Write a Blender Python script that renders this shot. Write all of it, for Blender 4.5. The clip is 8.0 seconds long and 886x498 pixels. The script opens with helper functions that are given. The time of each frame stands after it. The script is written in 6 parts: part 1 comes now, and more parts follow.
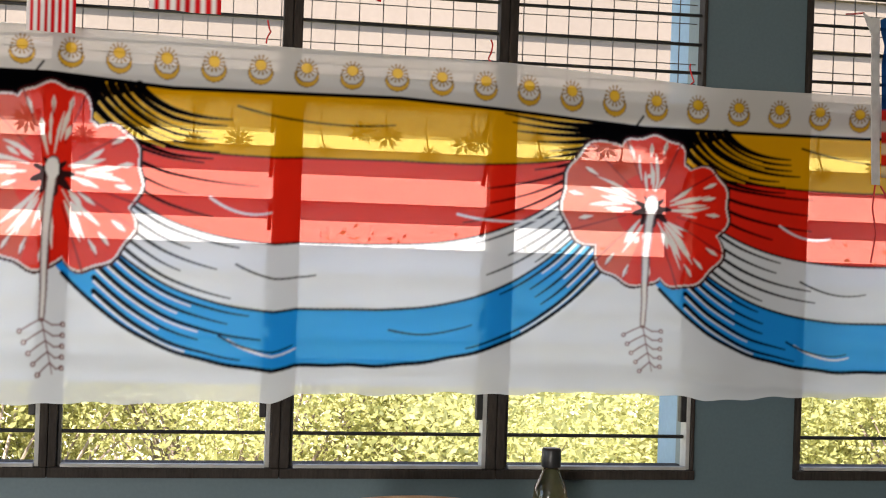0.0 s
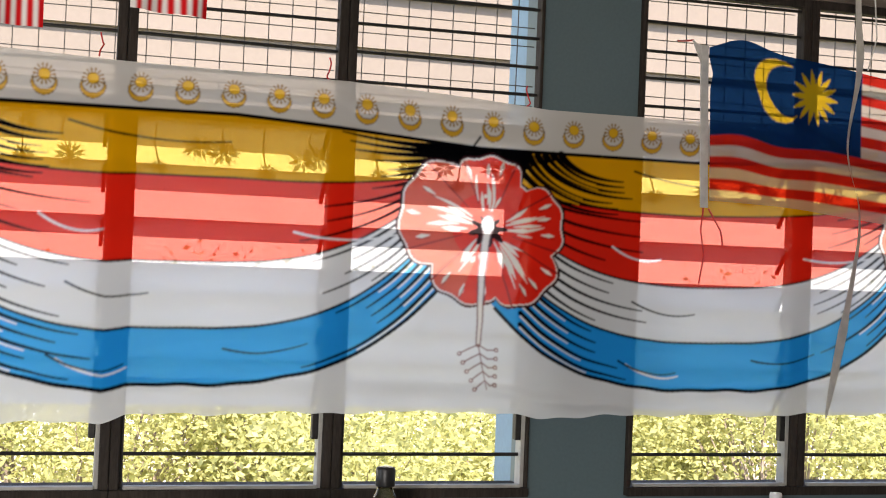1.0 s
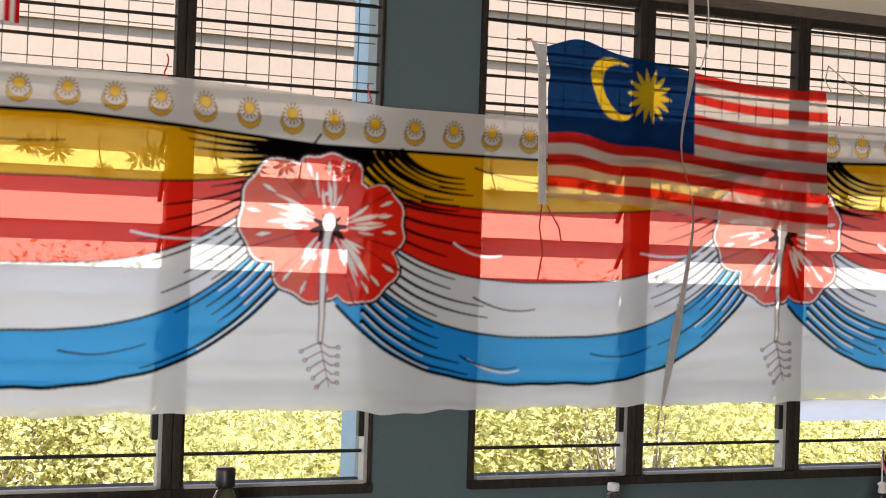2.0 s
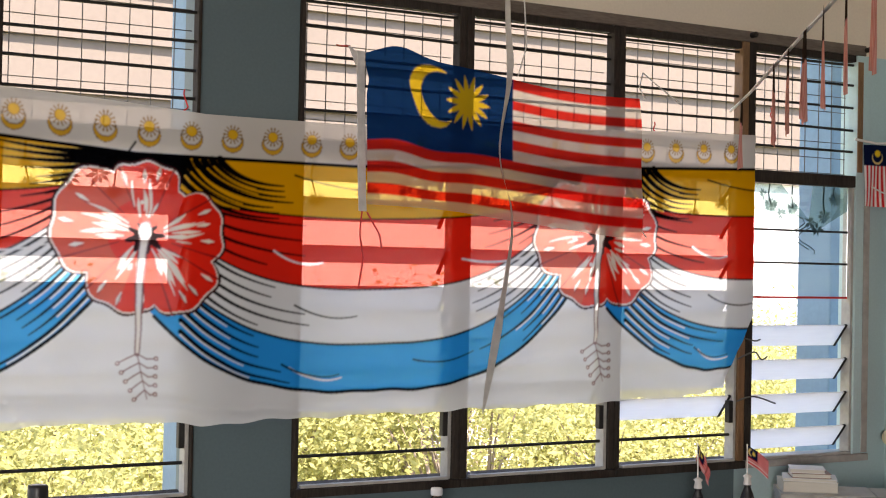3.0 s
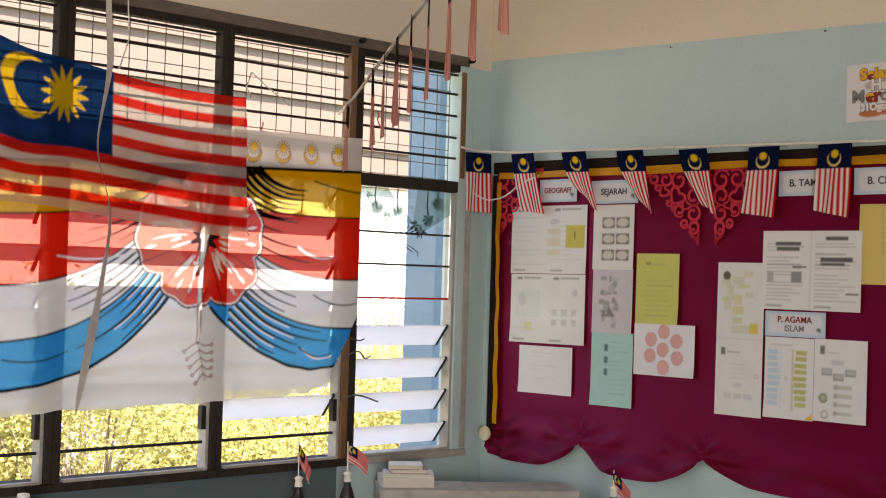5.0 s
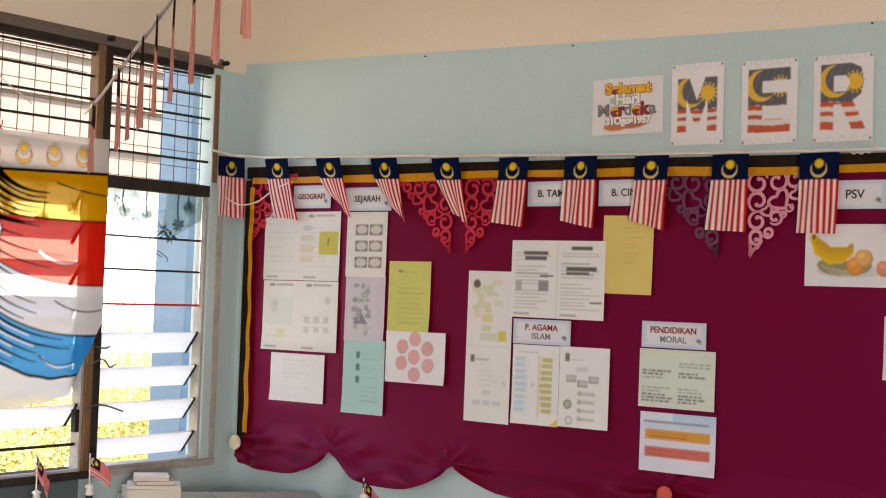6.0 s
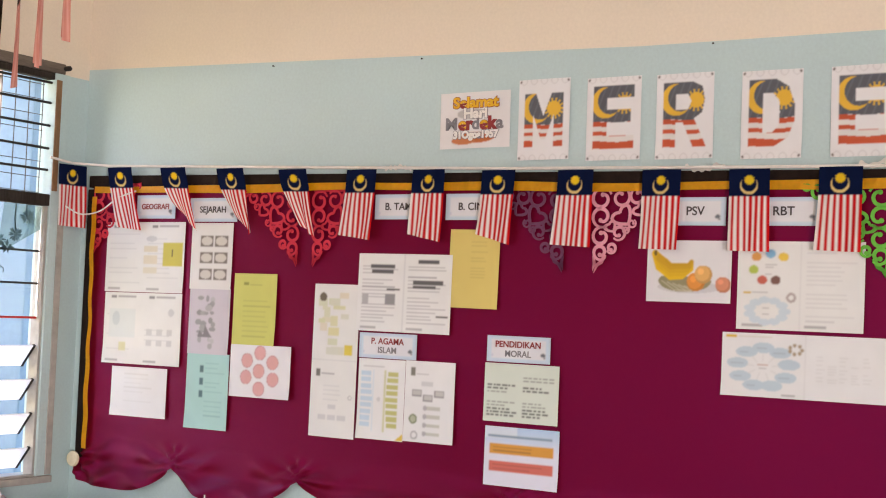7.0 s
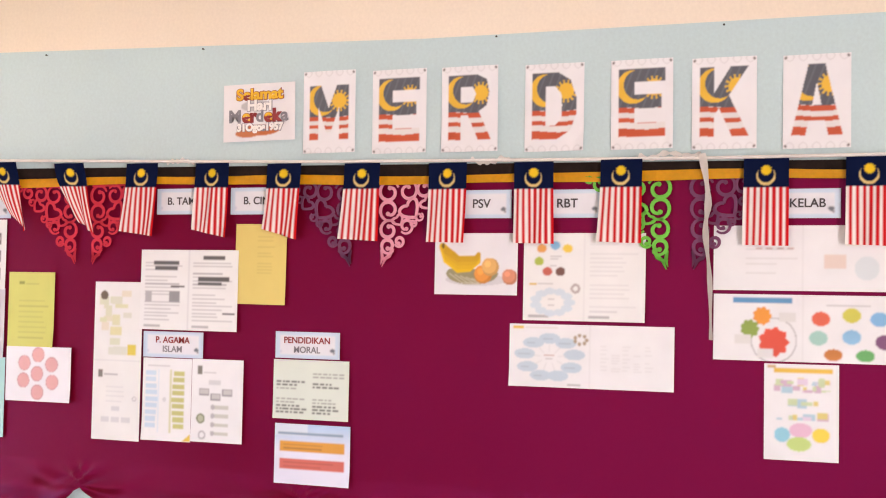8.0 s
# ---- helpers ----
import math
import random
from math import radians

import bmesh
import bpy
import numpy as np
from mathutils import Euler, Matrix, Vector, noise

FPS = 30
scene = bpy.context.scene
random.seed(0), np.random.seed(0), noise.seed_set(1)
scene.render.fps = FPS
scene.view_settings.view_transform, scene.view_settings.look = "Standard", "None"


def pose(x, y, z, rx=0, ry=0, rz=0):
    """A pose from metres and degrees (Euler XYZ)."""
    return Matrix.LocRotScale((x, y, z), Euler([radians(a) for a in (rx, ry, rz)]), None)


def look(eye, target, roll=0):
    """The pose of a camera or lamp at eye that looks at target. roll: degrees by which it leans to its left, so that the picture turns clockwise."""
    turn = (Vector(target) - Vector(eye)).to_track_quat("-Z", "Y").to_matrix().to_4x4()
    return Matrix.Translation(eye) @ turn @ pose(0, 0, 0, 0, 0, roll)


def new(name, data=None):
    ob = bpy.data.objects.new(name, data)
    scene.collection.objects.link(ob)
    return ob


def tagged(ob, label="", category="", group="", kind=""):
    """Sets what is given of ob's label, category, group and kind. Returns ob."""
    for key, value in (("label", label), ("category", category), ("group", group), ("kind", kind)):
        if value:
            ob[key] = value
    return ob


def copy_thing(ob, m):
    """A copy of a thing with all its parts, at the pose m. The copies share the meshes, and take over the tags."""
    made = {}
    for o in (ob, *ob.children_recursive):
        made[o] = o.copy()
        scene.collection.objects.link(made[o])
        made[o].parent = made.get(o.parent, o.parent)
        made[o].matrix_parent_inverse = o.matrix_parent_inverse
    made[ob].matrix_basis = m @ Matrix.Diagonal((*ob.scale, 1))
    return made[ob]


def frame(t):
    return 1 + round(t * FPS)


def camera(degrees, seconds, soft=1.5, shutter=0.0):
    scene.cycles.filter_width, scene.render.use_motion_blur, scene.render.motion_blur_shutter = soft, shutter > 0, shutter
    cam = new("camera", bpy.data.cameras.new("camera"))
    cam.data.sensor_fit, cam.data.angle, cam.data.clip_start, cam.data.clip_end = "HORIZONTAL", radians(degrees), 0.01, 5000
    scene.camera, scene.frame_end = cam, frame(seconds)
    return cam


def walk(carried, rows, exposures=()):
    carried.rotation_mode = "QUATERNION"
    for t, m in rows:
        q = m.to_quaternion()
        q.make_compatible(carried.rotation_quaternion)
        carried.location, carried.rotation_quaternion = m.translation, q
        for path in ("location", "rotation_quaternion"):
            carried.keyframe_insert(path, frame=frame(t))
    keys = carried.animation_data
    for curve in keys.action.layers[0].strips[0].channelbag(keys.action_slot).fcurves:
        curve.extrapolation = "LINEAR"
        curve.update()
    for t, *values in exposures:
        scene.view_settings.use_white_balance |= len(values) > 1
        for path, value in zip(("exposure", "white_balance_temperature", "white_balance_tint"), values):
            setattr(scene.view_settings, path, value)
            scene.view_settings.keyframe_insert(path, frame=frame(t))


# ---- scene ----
cam = camera(35.61, 8.0, soft=1.1)
walk(cam, [
    (0, look((-4.764, -4.296, 1.596), (-4.408, -2.328, 1.602), 1.9)),
    (0.5, look((-4.738, -4.301, 1.599), (-4.278, -2.355, 1.62), 2.0)),
    (1, look((-4.719, -4.303, 1.608), (-4.155, -2.385, 1.644), 2.3)),
    (1.2, look((-4.706, -4.305, 1.61), (-4.112, -2.396, 1.646), 2.3)),
    (2.3, look((-4.636, -4.347, 1.655), (-3.818, -2.522, 1.678), 1.7)),
    (2.5, look((-4.624, -4.35, 1.657), (-3.762, -2.546, 1.683), 1.6)),
    (3, look((-4.596, -4.358, 1.666), (-3.636, -2.603, 1.697), 1.1)),
    (3.5, look((-4.562, -4.37, 1.667), (-3.503, -2.673, 1.695), 1.0)),
    (4, look((-4.527, -4.405, 1.658), (-3.373, -2.772, 1.69), 1.2)),
    (4.2, look((-4.512, -4.42, 1.658), (-3.316, -2.817, 1.698), 1.5)),
    (5.3, look((-4.479, -4.42, 1.656), (-3.025, -3.048, 1.703), 1.7)),
    (5.5, look((-4.465, -4.415, 1.657), (-2.961, -3.097, 1.706), 1.8)),
    (6, look((-4.44, -4.419, 1.669), (-2.832, -3.231, 1.734), 2.0)),
    (6.5, look((-4.406, -4.429, 1.682), (-2.738, -3.329, 1.76), 2.3)),
    (6.8, look((-4.387, -4.438, 1.677), (-2.693, -3.378, 1.764), 2.3)),
    (7, look((-4.374, -4.438, 1.674), (-2.656, -3.418, 1.765), 2.3)),
    (7.5, look((-4.354, -4.427, 1.683), (-2.571, -3.526, 1.778), 2.3)),
    (8, look((-4.329, -4.426, 1.73), (-2.475, -3.677, 1.799), 1.0)),
], exposures=[(0.0, 2.38, 6850, 16), (2.5, 2.46, 7000, 20), (4.2, 2.46, 7300, 22), (5.5, 2.76, 7600, 25), (6.5, 3.16, 7400, 27), (7.2, 3.46, 7250, 29), (8.0, 3.78, 7200, 34)])

# ---- light ----
world = bpy.data.worlds.new("world")
scene.world = world
world.use_nodes = True
wn = world.node_tree
sky = wn.nodes.new("ShaderNodeTexSky")
sky.sky_type, sky.sun_disc = "NISHITA", False
SUN_UP, SUN_TURN = 58.0, 200.0
sky.sun_elevation, sky.sun_rotation = radians(SUN_UP), radians(SUN_TURN)
wn.links.new(sky.outputs[0], wn.nodes["Background"].inputs[0])
wn.nodes["Background"].inputs[1].default_value = 0.15
sun = new("sun", bpy.data.lights.new("sun", "SUN"))
sun.data.energy, sun.data.angle, sun.data.color = 4.5, radians(0.5), (1.0, 0.95, 0.86)
sa, se = radians(SUN_TURN), radians(SUN_UP)
sun_dir = Vector((math.sin(sa) * math.cos(se), math.cos(sa) * math.cos(se), math.sin(se)))
sun.matrix_world = look(sun_dir * 30, (0, 0, 0))


def fill_lamp(name, x, y, z, w, h, aim, watts):
    """A fill lamp set in an added opening of the room, out of view."""
    la = new(name, bpy.data.lights.new(name, "AREA"))
    la.data.shape, la.data.size, la.data.size_y = "RECTANGLE", w, h
    la.data.energy, la.data.color = watts, (1.0, 0.988, 0.965)
    la.matrix_world = look((x, y, z), (x + aim[0], y + aim[1], z + aim[2]))
    return la


# Both lamps are added fill for board and banner; their openings are invented.
fill_lamp("west_fill_lamp", -9.05, -1.65, 1.75, 2.6, 1.6, (1, 0.0, 0), 1.2)
fill_lamp("south_fill_lamp", -7.5, -8.65, 1.3, 1.6, 2.1, (0, 1, 0), 57)


# ---- materials ----
def material(name):
    m = bpy.data.materials.new(name)
    m.use_nodes = True
    return m, m.node_tree, m.node_tree.nodes["Principled BSDF"]


def surface(name, rgb, rough=0.6, metal=0.0, vary=0.12, grain=40.0, stain=2.0, bump=0.15, spec=0.5, stretch=(1, 1, 1)):
    """Paint, wood, metal: colour with grain and broad stains, and a fine relief."""
    m, t, p = material(name)
    tc = t.nodes.new("ShaderNodeTexCoord")
    mp = t.nodes.new("ShaderNodeMapping")
    mp.inputs["Scale"].default_value = stretch
    t.links.new(tc.outputs["Object"], mp.inputs[0])
    fine, broad = t.nodes.new("ShaderNodeTexNoise"), t.nodes.new("ShaderNodeTexNoise")
    fine.inputs["Scale"].default_value, fine.inputs["Detail"].default_value = grain, 5
    broad.inputs["Scale"].default_value, broad.inputs["Detail"].default_value = stain, 4
    t.links.new(mp.outputs[0], fine.inputs[0])
    t.links.new(mp.outputs[0], broad.inputs[0])
    add = t.nodes.new("ShaderNodeMath")
    add.operation = "ADD"
    t.links.new(fine.outputs[0], add.inputs[0])
    t.links.new(broad.outputs[0], add.inputs[1])
    ramp = t.nodes.new("ShaderNodeMapRange")
    ramp.inputs[1].default_value, ramp.inputs[2].default_value = 0.6, 1.4
    ramp.inputs[3].default_value, ramp.inputs[4].default_value = 1 - vary, 1 + vary
    t.links.new(add.outputs[0], ramp.inputs[0])
    mul = t.nodes.new("ShaderNodeVectorMath")
    mul.operation = "SCALE"
    mul.inputs[0].default_value = rgb
    t.links.new(ramp.outputs[0], mul.inputs["Scale"])
    t.links.new(mul.outputs[0], p.inputs["Base Color"])
    p.inputs["Roughness"].default_value, p.inputs["Metallic"].default_value = rough, metal
    p.inputs["Specular IOR Level"].default_value = spec
    if bump:
        b = t.nodes.new("ShaderNodeBump")
        b.inputs["Strength"].default_value, b.inputs["Distance"].default_value = bump, 0.004
        t.links.new(fine.outputs[0], b.inputs["Height"])
        t.links.new(b.outputs[0], p.inputs["Normal"])
    return m


def printed(name, rough=0.55, weave=0.0, spec=0.3):
    """A printed sheet: the print is stored on the mesh."""
    m, t, p = material(name)
    at = t.nodes.new("ShaderNodeAttribute")
    at.attribute_name = "print"
    nz = t.nodes.new("ShaderNodeTexNoise")
    nz.inputs["Scale"].default_value, nz.inputs["Detail"].default_value = 9, 5
    tc = t.nodes.new("ShaderNodeTexCoord")
    t.links.new(tc.outputs["Object"], nz.inputs[0])
    mr = t.nodes.new("ShaderNodeMapRange")
    mr.inputs[3].default_value, mr.inputs[4].default_value = 0.93, 1.05
    t.links.new(nz.outputs[0], mr.inputs[0])
    mul = t.nodes.new("ShaderNodeVectorMath")
    mul.operation = "SCALE"
    t.links.new(at.outputs["Color"], mul.inputs[0])
    t.links.new(mr.outputs[0], mul.inputs["Scale"])
    t.links.new(mul.outputs[0], p.inputs["Base Color"])
    p.inputs["Roughness"].default_value, p.inputs["Specular IOR Level"].default_value = rough, spec
    b = t.nodes.new("ShaderNodeBump")
    b.inputs["Strength"].default_value, b.inputs["Distance"].default_value = 0.25, 0.003
    t.links.new(nz.outputs[0], b.inputs["Height"])
    t.links.new(b.outputs[0], p.inputs["Normal"])
    return m


def sheer(name, through_share, glow_share, pale=0.8):
    """Thin printed cloth: reflects, lets light glow through, and can be seen through a little."""
    m, t, p = material(name)
    at = t.nodes.new("ShaderNodeAttribute")
    at.attribute_name = "print"
    tc = t.nodes.new("ShaderNodeTexCoord")
    weave = t.nodes.new("ShaderNodeTexNoise")
    weave.inputs["Scale"].default_value, weave.inputs["Detail"].default_value = 220, 2
    t.links.new(tc.outputs["Object"], weave.inputs[0])
    b = t.nodes.new("ShaderNodeBump")
    b.inputs["Strength"].default_value, b.inputs["Distance"].default_value = 0.2, 0.001
    t.links.new(weave.outputs[0], b.inputs["Height"])
    dif, tra, see = (t.nodes.new("ShaderNodeBsdf" + k) for k in ("Diffuse", "Translucent", "Transparent"))
    for n in (dif, tra):
        t.links.new(at.outputs["Color"], n.inputs[0])
    gaps = t.nodes.new("ShaderNodeGamma")        # light between the threads keeps less of the ink's colour
    gaps.inputs[1].default_value = pale
    t.links.new(at.outputs["Color"], gaps.inputs[0])
    bw, dense = t.nodes.new("ShaderNodeRGBToBW"), t.nodes.new("ShaderNodeMath")      # dense dark ink closes the weave
    dense.operation, dense.use_clamp = "MULTIPLY", True
    dense.inputs[1].default_value = 12.0
    t.links.new(at.outputs["Color"], bw.inputs[0])
    t.links.new(bw.outputs[0], dense.inputs[0])
    shut = t.nodes.new("ShaderNodeVectorMath")
    shut.operation = "SCALE"
    t.links.new(gaps.outputs[0], shut.inputs[0])
    t.links.new(dense.outputs[0], shut.inputs["Scale"])
    t.links.new(shut.outputs[0], see.inputs[0])
    t.links.new(b.outputs[0], dif.inputs["Normal"])
    m1, m2 = t.nodes.new("ShaderNodeMixShader"), t.nodes.new("ShaderNodeMixShader")
    m1.inputs[0].default_value, m2.inputs[0].default_value = glow_share, through_share
    t.links.new(dif.outputs[0], m1.inputs[1])
    t.links.new(tra.outputs[0], m1.inputs[2])
    t.links.new(m1.outputs[0], m2.inputs[1])
    t.links.new(see.outputs[0], m2.inputs[2])
    t.links.new(m2.outputs[0], t.nodes["Material Output"].inputs[0])
    return m


# Darkened copy of the light blue paint, for the backlit window wall.
SHADE_PAINT = surface("shaded_blue_wall_paint", (0.096, 0.143, 0.155), 0.55, vary=0.1, grain=90, stain=1.3, bump=0.12)
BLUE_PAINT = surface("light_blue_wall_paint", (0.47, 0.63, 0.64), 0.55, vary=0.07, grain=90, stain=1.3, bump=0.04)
CREAM_PAINT = surface("cream_wall_paint", (0.80, 0.71, 0.58), 0.65, vary=0.06, grain=90, stain=1.1, bump=0.04)
CEIL_PAINT = surface("white_ceiling_paint", (0.8, 0.78, 0.74), 0.7, vary=0.05)
FLOOR_MAT = surface("grey_cement_floor", (0.16, 0.15, 0.14), 0.5, vary=0.15, grain=25)
DARK_WOOD = surface("dark_weathered_timber", (0.036, 0.029, 0.024), 0.75, vary=0.45, grain=30, stain=5, bump=0.4, spec=0.15, stretch=(6, 6, 1))
HEAD_WOOD = surface("greyish_brown_timber", (0.15, 0.12, 0.095), 0.7, vary=0.35, grain=30, stain=5, bump=0.4, stretch=(1, 6, 6))
BROWN_WOOD = surface("brown_timber", (0.22, 0.115, 0.05), 0.55, vary=0.35, grain=35, stain=6, bump=0.3, stretch=(8, 8, 1))
PALE_EDGE = surface("chipped_pale_paint", (0.38, 0.37, 0.34), 0.55, vary=0.22, grain=30, stain=9)
IRON = surface("black_iron", (0.03, 0.028, 0.026), 0.55, metal=0.5, vary=0.3)
WIRE = surface("dull_steel_wire", (0.11, 0.105, 0.10), 0.5, metal=0.6, vary=0.2)
RED_STRING = surface("red_string", (0.55, 0.02, 0.02), 0.8)
WHITE_STRING = surface("white_string", (0.75, 0.73, 0.69), 0.8)
WHITE_TAPE = surface("greyish_white_tape", (0.60, 0.58, 0.55), 0.6, vary=0.2)
COL_BLUE = surface("blue_exterior_paint", (0.17, 0.29, 0.40), 0.6, vary=0.1)
# Cream set far darker than pale render; the colour holds the storey's shade.
OUT_CREAM = surface("shaded_cream_render", (0.130, 0.106, 0.086), 0.8, vary=0.08, grain=12, stain=0.6)
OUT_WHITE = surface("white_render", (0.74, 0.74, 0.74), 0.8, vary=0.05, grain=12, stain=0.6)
# Dull tone chosen to cut the bounce off the unseen back walls.
BACK_PAINT = surface("dull_green_grey_wall_paint", (0.22, 0.27, 0.27), 0.7, vary=0.1)
GROUND_MAT = surface("dry_grass_ground", (0.20, 0.20, 0.10), 0.9, vary=0.4, grain=3, stain=0.2)
BARK = surface("grey_bark", (0.20, 0.16, 0.13), 0.85, vary=0.4, grain=12, bump=0.6)
RIBBON = surface("yellow_satin_ribbon", (0.88, 0.47, 0.01), 0.4, vary=0.12, grain=60)
FRAME_DARK = surface("black_brown_board_frame", (0.016, 0.009, 0.007), 0.8, vary=0.5, grain=40, stain=8, bump=0.4, spec=0.15)
DESK_WOOD = surface("pale_desk_wood", (0.36, 0.27, 0.18), 0.5, vary=0.2, grain=20, stretch=(1, 8, 8))
SHELF_GREY = surface("scuffed_grey_laminate", (0.50, 0.50, 0.47), 0.45, vary=0.2, grain=12, stain=3)
STEEL = surface("grey_painted_steel", (0.18, 0.19, 0.2), 0.45, metal=0.4)
CHAIR_WOOD = surface("tan_varnished_wood", (0.50, 0.30, 0.14), 0.35, vary=0.2, grain=18, stretch=(8, 1, 1))
PAPER_EDGE = surface("yellowed_paper", (0.66, 0.63, 0.55), 0.8, vary=0.12, grain=150, stretch=(1, 1, 14))
COVER_WHITE = surface("white_book_cover", (0.75, 0.75, 0.74), 0.4, vary=0.06)
COVER_BROWN = surface("brown_book_cover", (0.25, 0.13, 0.09), 0.5, vary=0.15)
BLACK_CAP = surface("black_plastic", (0.015, 0.014, 0.014), 0.4, vary=0.1)
WHITE_CAP = surface("white_plastic", (0.75, 0.76, 0.78), 0.35, vary=0.04)
KNOB_CREAM = surface("cream_round_button", (0.75, 0.68, 0.48), 0.5, vary=0.1)
KNOB_RED = surface("red_round_button", (0.65, 0.09, 0.05), 0.5, vary=0.1)
INK = surface("black_ink", (0.06, 0.055, 0.06), 0.7, vary=0.1, bump=0)
INK_RED = surface("dark_red_ink", (0.28, 0.03, 0.03), 0.7, vary=0.1, bump=0)
INK_YELLOW = surface("golden_ink", (0.80, 0.45, 0.02), 0.6, vary=0.1, bump=0)
INK_GREY = surface("grey_ink", (0.22, 0.22, 0.24), 0.6, vary=0.1, bump=0)
INK_WHITE = surface("white_ink", (0.82, 0.80, 0.76), 0.6, vary=0.1, bump=0)
LACES = {k: surface(k + "_cut_felt", c, 0.85, vary=0.12, grain=120) for k, c in (
    ("red", (0.62, 0.03, 0.06)), ("pink", (0.78, 0.33, 0.42)), ("purple", (0.16, 0.045, 0.11)), ("green", (0.12, 0.50, 0.06)))}
PAPER = printed("printed_paper", 0.6)
FLAG_CLOTH = sheer("thin_flag_cloth", 0.03, 0.16)
BANNER_CLOTH = sheer("sheer_banner_cloth", 0.22, 0.22, 0.28)
BIG_FLAG_CLOTH = sheer("sheer_flag_cloth", 0.58, 0.60, 0.85)


def satin():
    m, t, p = material("maroon_satin_cloth")
    tc = t.nodes.new("ShaderNodeTexCoord")
    nz = t.nodes.new("ShaderNodeTexNoise")
    nz.inputs["Scale"].default_value, nz.inputs["Detail"].default_value = 2.2, 4
    t.links.new(tc.outputs["Object"], nz.inputs[0])
    mr = t.nodes.new("ShaderNodeMix")
    mr.data_type = "RGBA"
    mr.inputs["A"].default_value, mr.inputs["B"].default_value = (0.112, 0.0006, 0.003, 1), (0.138, 0.0009, 0.006, 1)
    t.links.new(nz.outputs[0], mr.inputs["Factor"])
    t.links.new(mr.outputs["Result"], p.inputs["Base Color"])
    p.inputs["Roughness"].default_value = 0.45
    p.inputs["Specular IOR Level"].default_value = 0.85
    p.inputs["Specular Tint"].default_value = (0.92, 0.10, 0.62, 1)
    p.inputs["Sheen Weight"].default_value, p.inputs["Sheen Roughness"].default_value = 0.10, 0.30
    p.inputs["Sheen Tint"].default_value = (0.66, 0.05, 0.62, 1)
    wv = t.nodes.new("ShaderNodeTexNoise")
    wv.inputs["Scale"].default_value = 400
    t.links.new(tc.outputs["Object"], wv.inputs[0])
    b = t.nodes.new("ShaderNodeBump")
    b.inputs["Strength"].default_value, b.inputs["Distance"].default_value = 0.15, 0.001
    t.links.new(wv.outputs[0], b.inputs["Height"])
    t.links.new(b.outputs[0], p.inputs["Normal"])
    return m


SATIN = satin()


def glass(name, rgb=(0.95, 0.97, 0.96), rough=0.0):
    m, t, p = material(name)
    p.inputs["Base Color"].default_value = (*rgb, 1)
    p.inputs["Roughness"].default_value, p.inputs["Transmission Weight"].default_value = rough, 1.0
    p.inputs["IOR"].default_value = 1.45
    return m


CLEAR = glass("clear_glass")
BOTTLE_AMBER = glass("amber_liquid_soap", (0.70, 0.52, 0.24), 0.05)
BOTTLE_CLEAR = glass("clear_plastic_bottle", (0.85, 0.88, 0.9), 0.1)


def frosted():
    m, t, p = material("frosted_louvre_glass")
    tr, df, mx = t.nodes.new("ShaderNodeBsdfTranslucent"), t.nodes.new("ShaderNodeBsdfGlossy"), t.nodes.new("ShaderNodeMixShader")
    nz = t.nodes.new("ShaderNodeTexNoise")
    nz.inputs["Scale"].default_value = 6
    cr = t.nodes.new("ShaderNodeMapRange")
    cr.inputs[3].default_value, cr.inputs[4].default_value = 0.86, 0.94
    cb = t.nodes.new("ShaderNodeCombineColor")
    t.links.new(nz.outputs[0], cr.inputs[0])
    for k in range(3):
        t.links.new(cr.outputs[0], cb.inputs[k])
    t.links.new(cb.outputs[0], tr.inputs[0])
    df.inputs["Roughness"].default_value = 0.25
    mx.inputs[0].default_value = 0.12
    t.links.new(tr.outputs[0], mx.inputs[1])
    t.links.new(df.outputs[0], mx.inputs[2])
    t.links.new(mx.outputs[0], t.nodes["Material Output"].inputs[0])
    return m


FROST = frosted()


def leaf_mat():
    m, t, p = material("sunlit_leaves")
    oi = t.nodes.new("ShaderNodeNewGeometry")
    ramp = t.nodes.new("ShaderNodeValToRGB")
    ramp.color_ramp.elements[0].color = (0.31, 0.32, 0.12, 1)
    ramp.color_ramp.elements[1].color = (0.56, 0.54, 0.25, 1)
    t.links.new(oi.outputs["Random Per Island"], ramp.inputs[0])
    d, tr, mx = t.nodes.new("ShaderNodeBsdfDiffuse"), t.nodes.new("ShaderNodeBsdfTranslucent"), t.nodes.new("ShaderNodeMixShader")
    t.links.new(ramp.outputs[0], d.inputs[0])
    t.links.new(ramp.outputs[0], tr.inputs[0])
    mx.inputs[0].default_value = 0.6
    t.links.new(d.outputs[0], mx.inputs[1])
    t.links.new(tr.outputs[0], mx.inputs[2])
    t.links.new(mx.outputs[0], t.nodes["Material Output"].inputs[0])
    return m


LEAF = leaf_mat()


# ---- building helpers ----
ON_BOARD = Matrix(((0, 0, -1, 0), (-1, 0, 0, 0), (0, 1, 0, 0), (0, 0, 0, 1)))    # right along the board, up, out into the room
ON_WINDOWS = Matrix(((1, 0, 0, 0), (0, 0, -1, 0), (0, 1, 0, 0), (0, 0, 0, 1)))


def board_at(y, z, out=0.0):
    return Matrix.Translation((-out, y, z)) @ ON_BOARD


def window_at(x, z, out=0.0):
    return Matrix.Translation((x, -out, z)) @ ON_WINDOWS


def mesh_from(name, bm, mat, smooth=False):
    me = bpy.data.meshes.new(name)
    bm.to_mesh(me)
    bm.free()
    me.materials.append(mat)
    if smooth:
        for f in me.polygons:
            f.use_smooth = True
    return me


def part(name, bm, mat, parent=None, label="", smooth=False):
    ob = new(name, mesh_from(name, bm, mat, smooth))
    if parent:
        ob.parent = parent
    return tagged(ob, label)


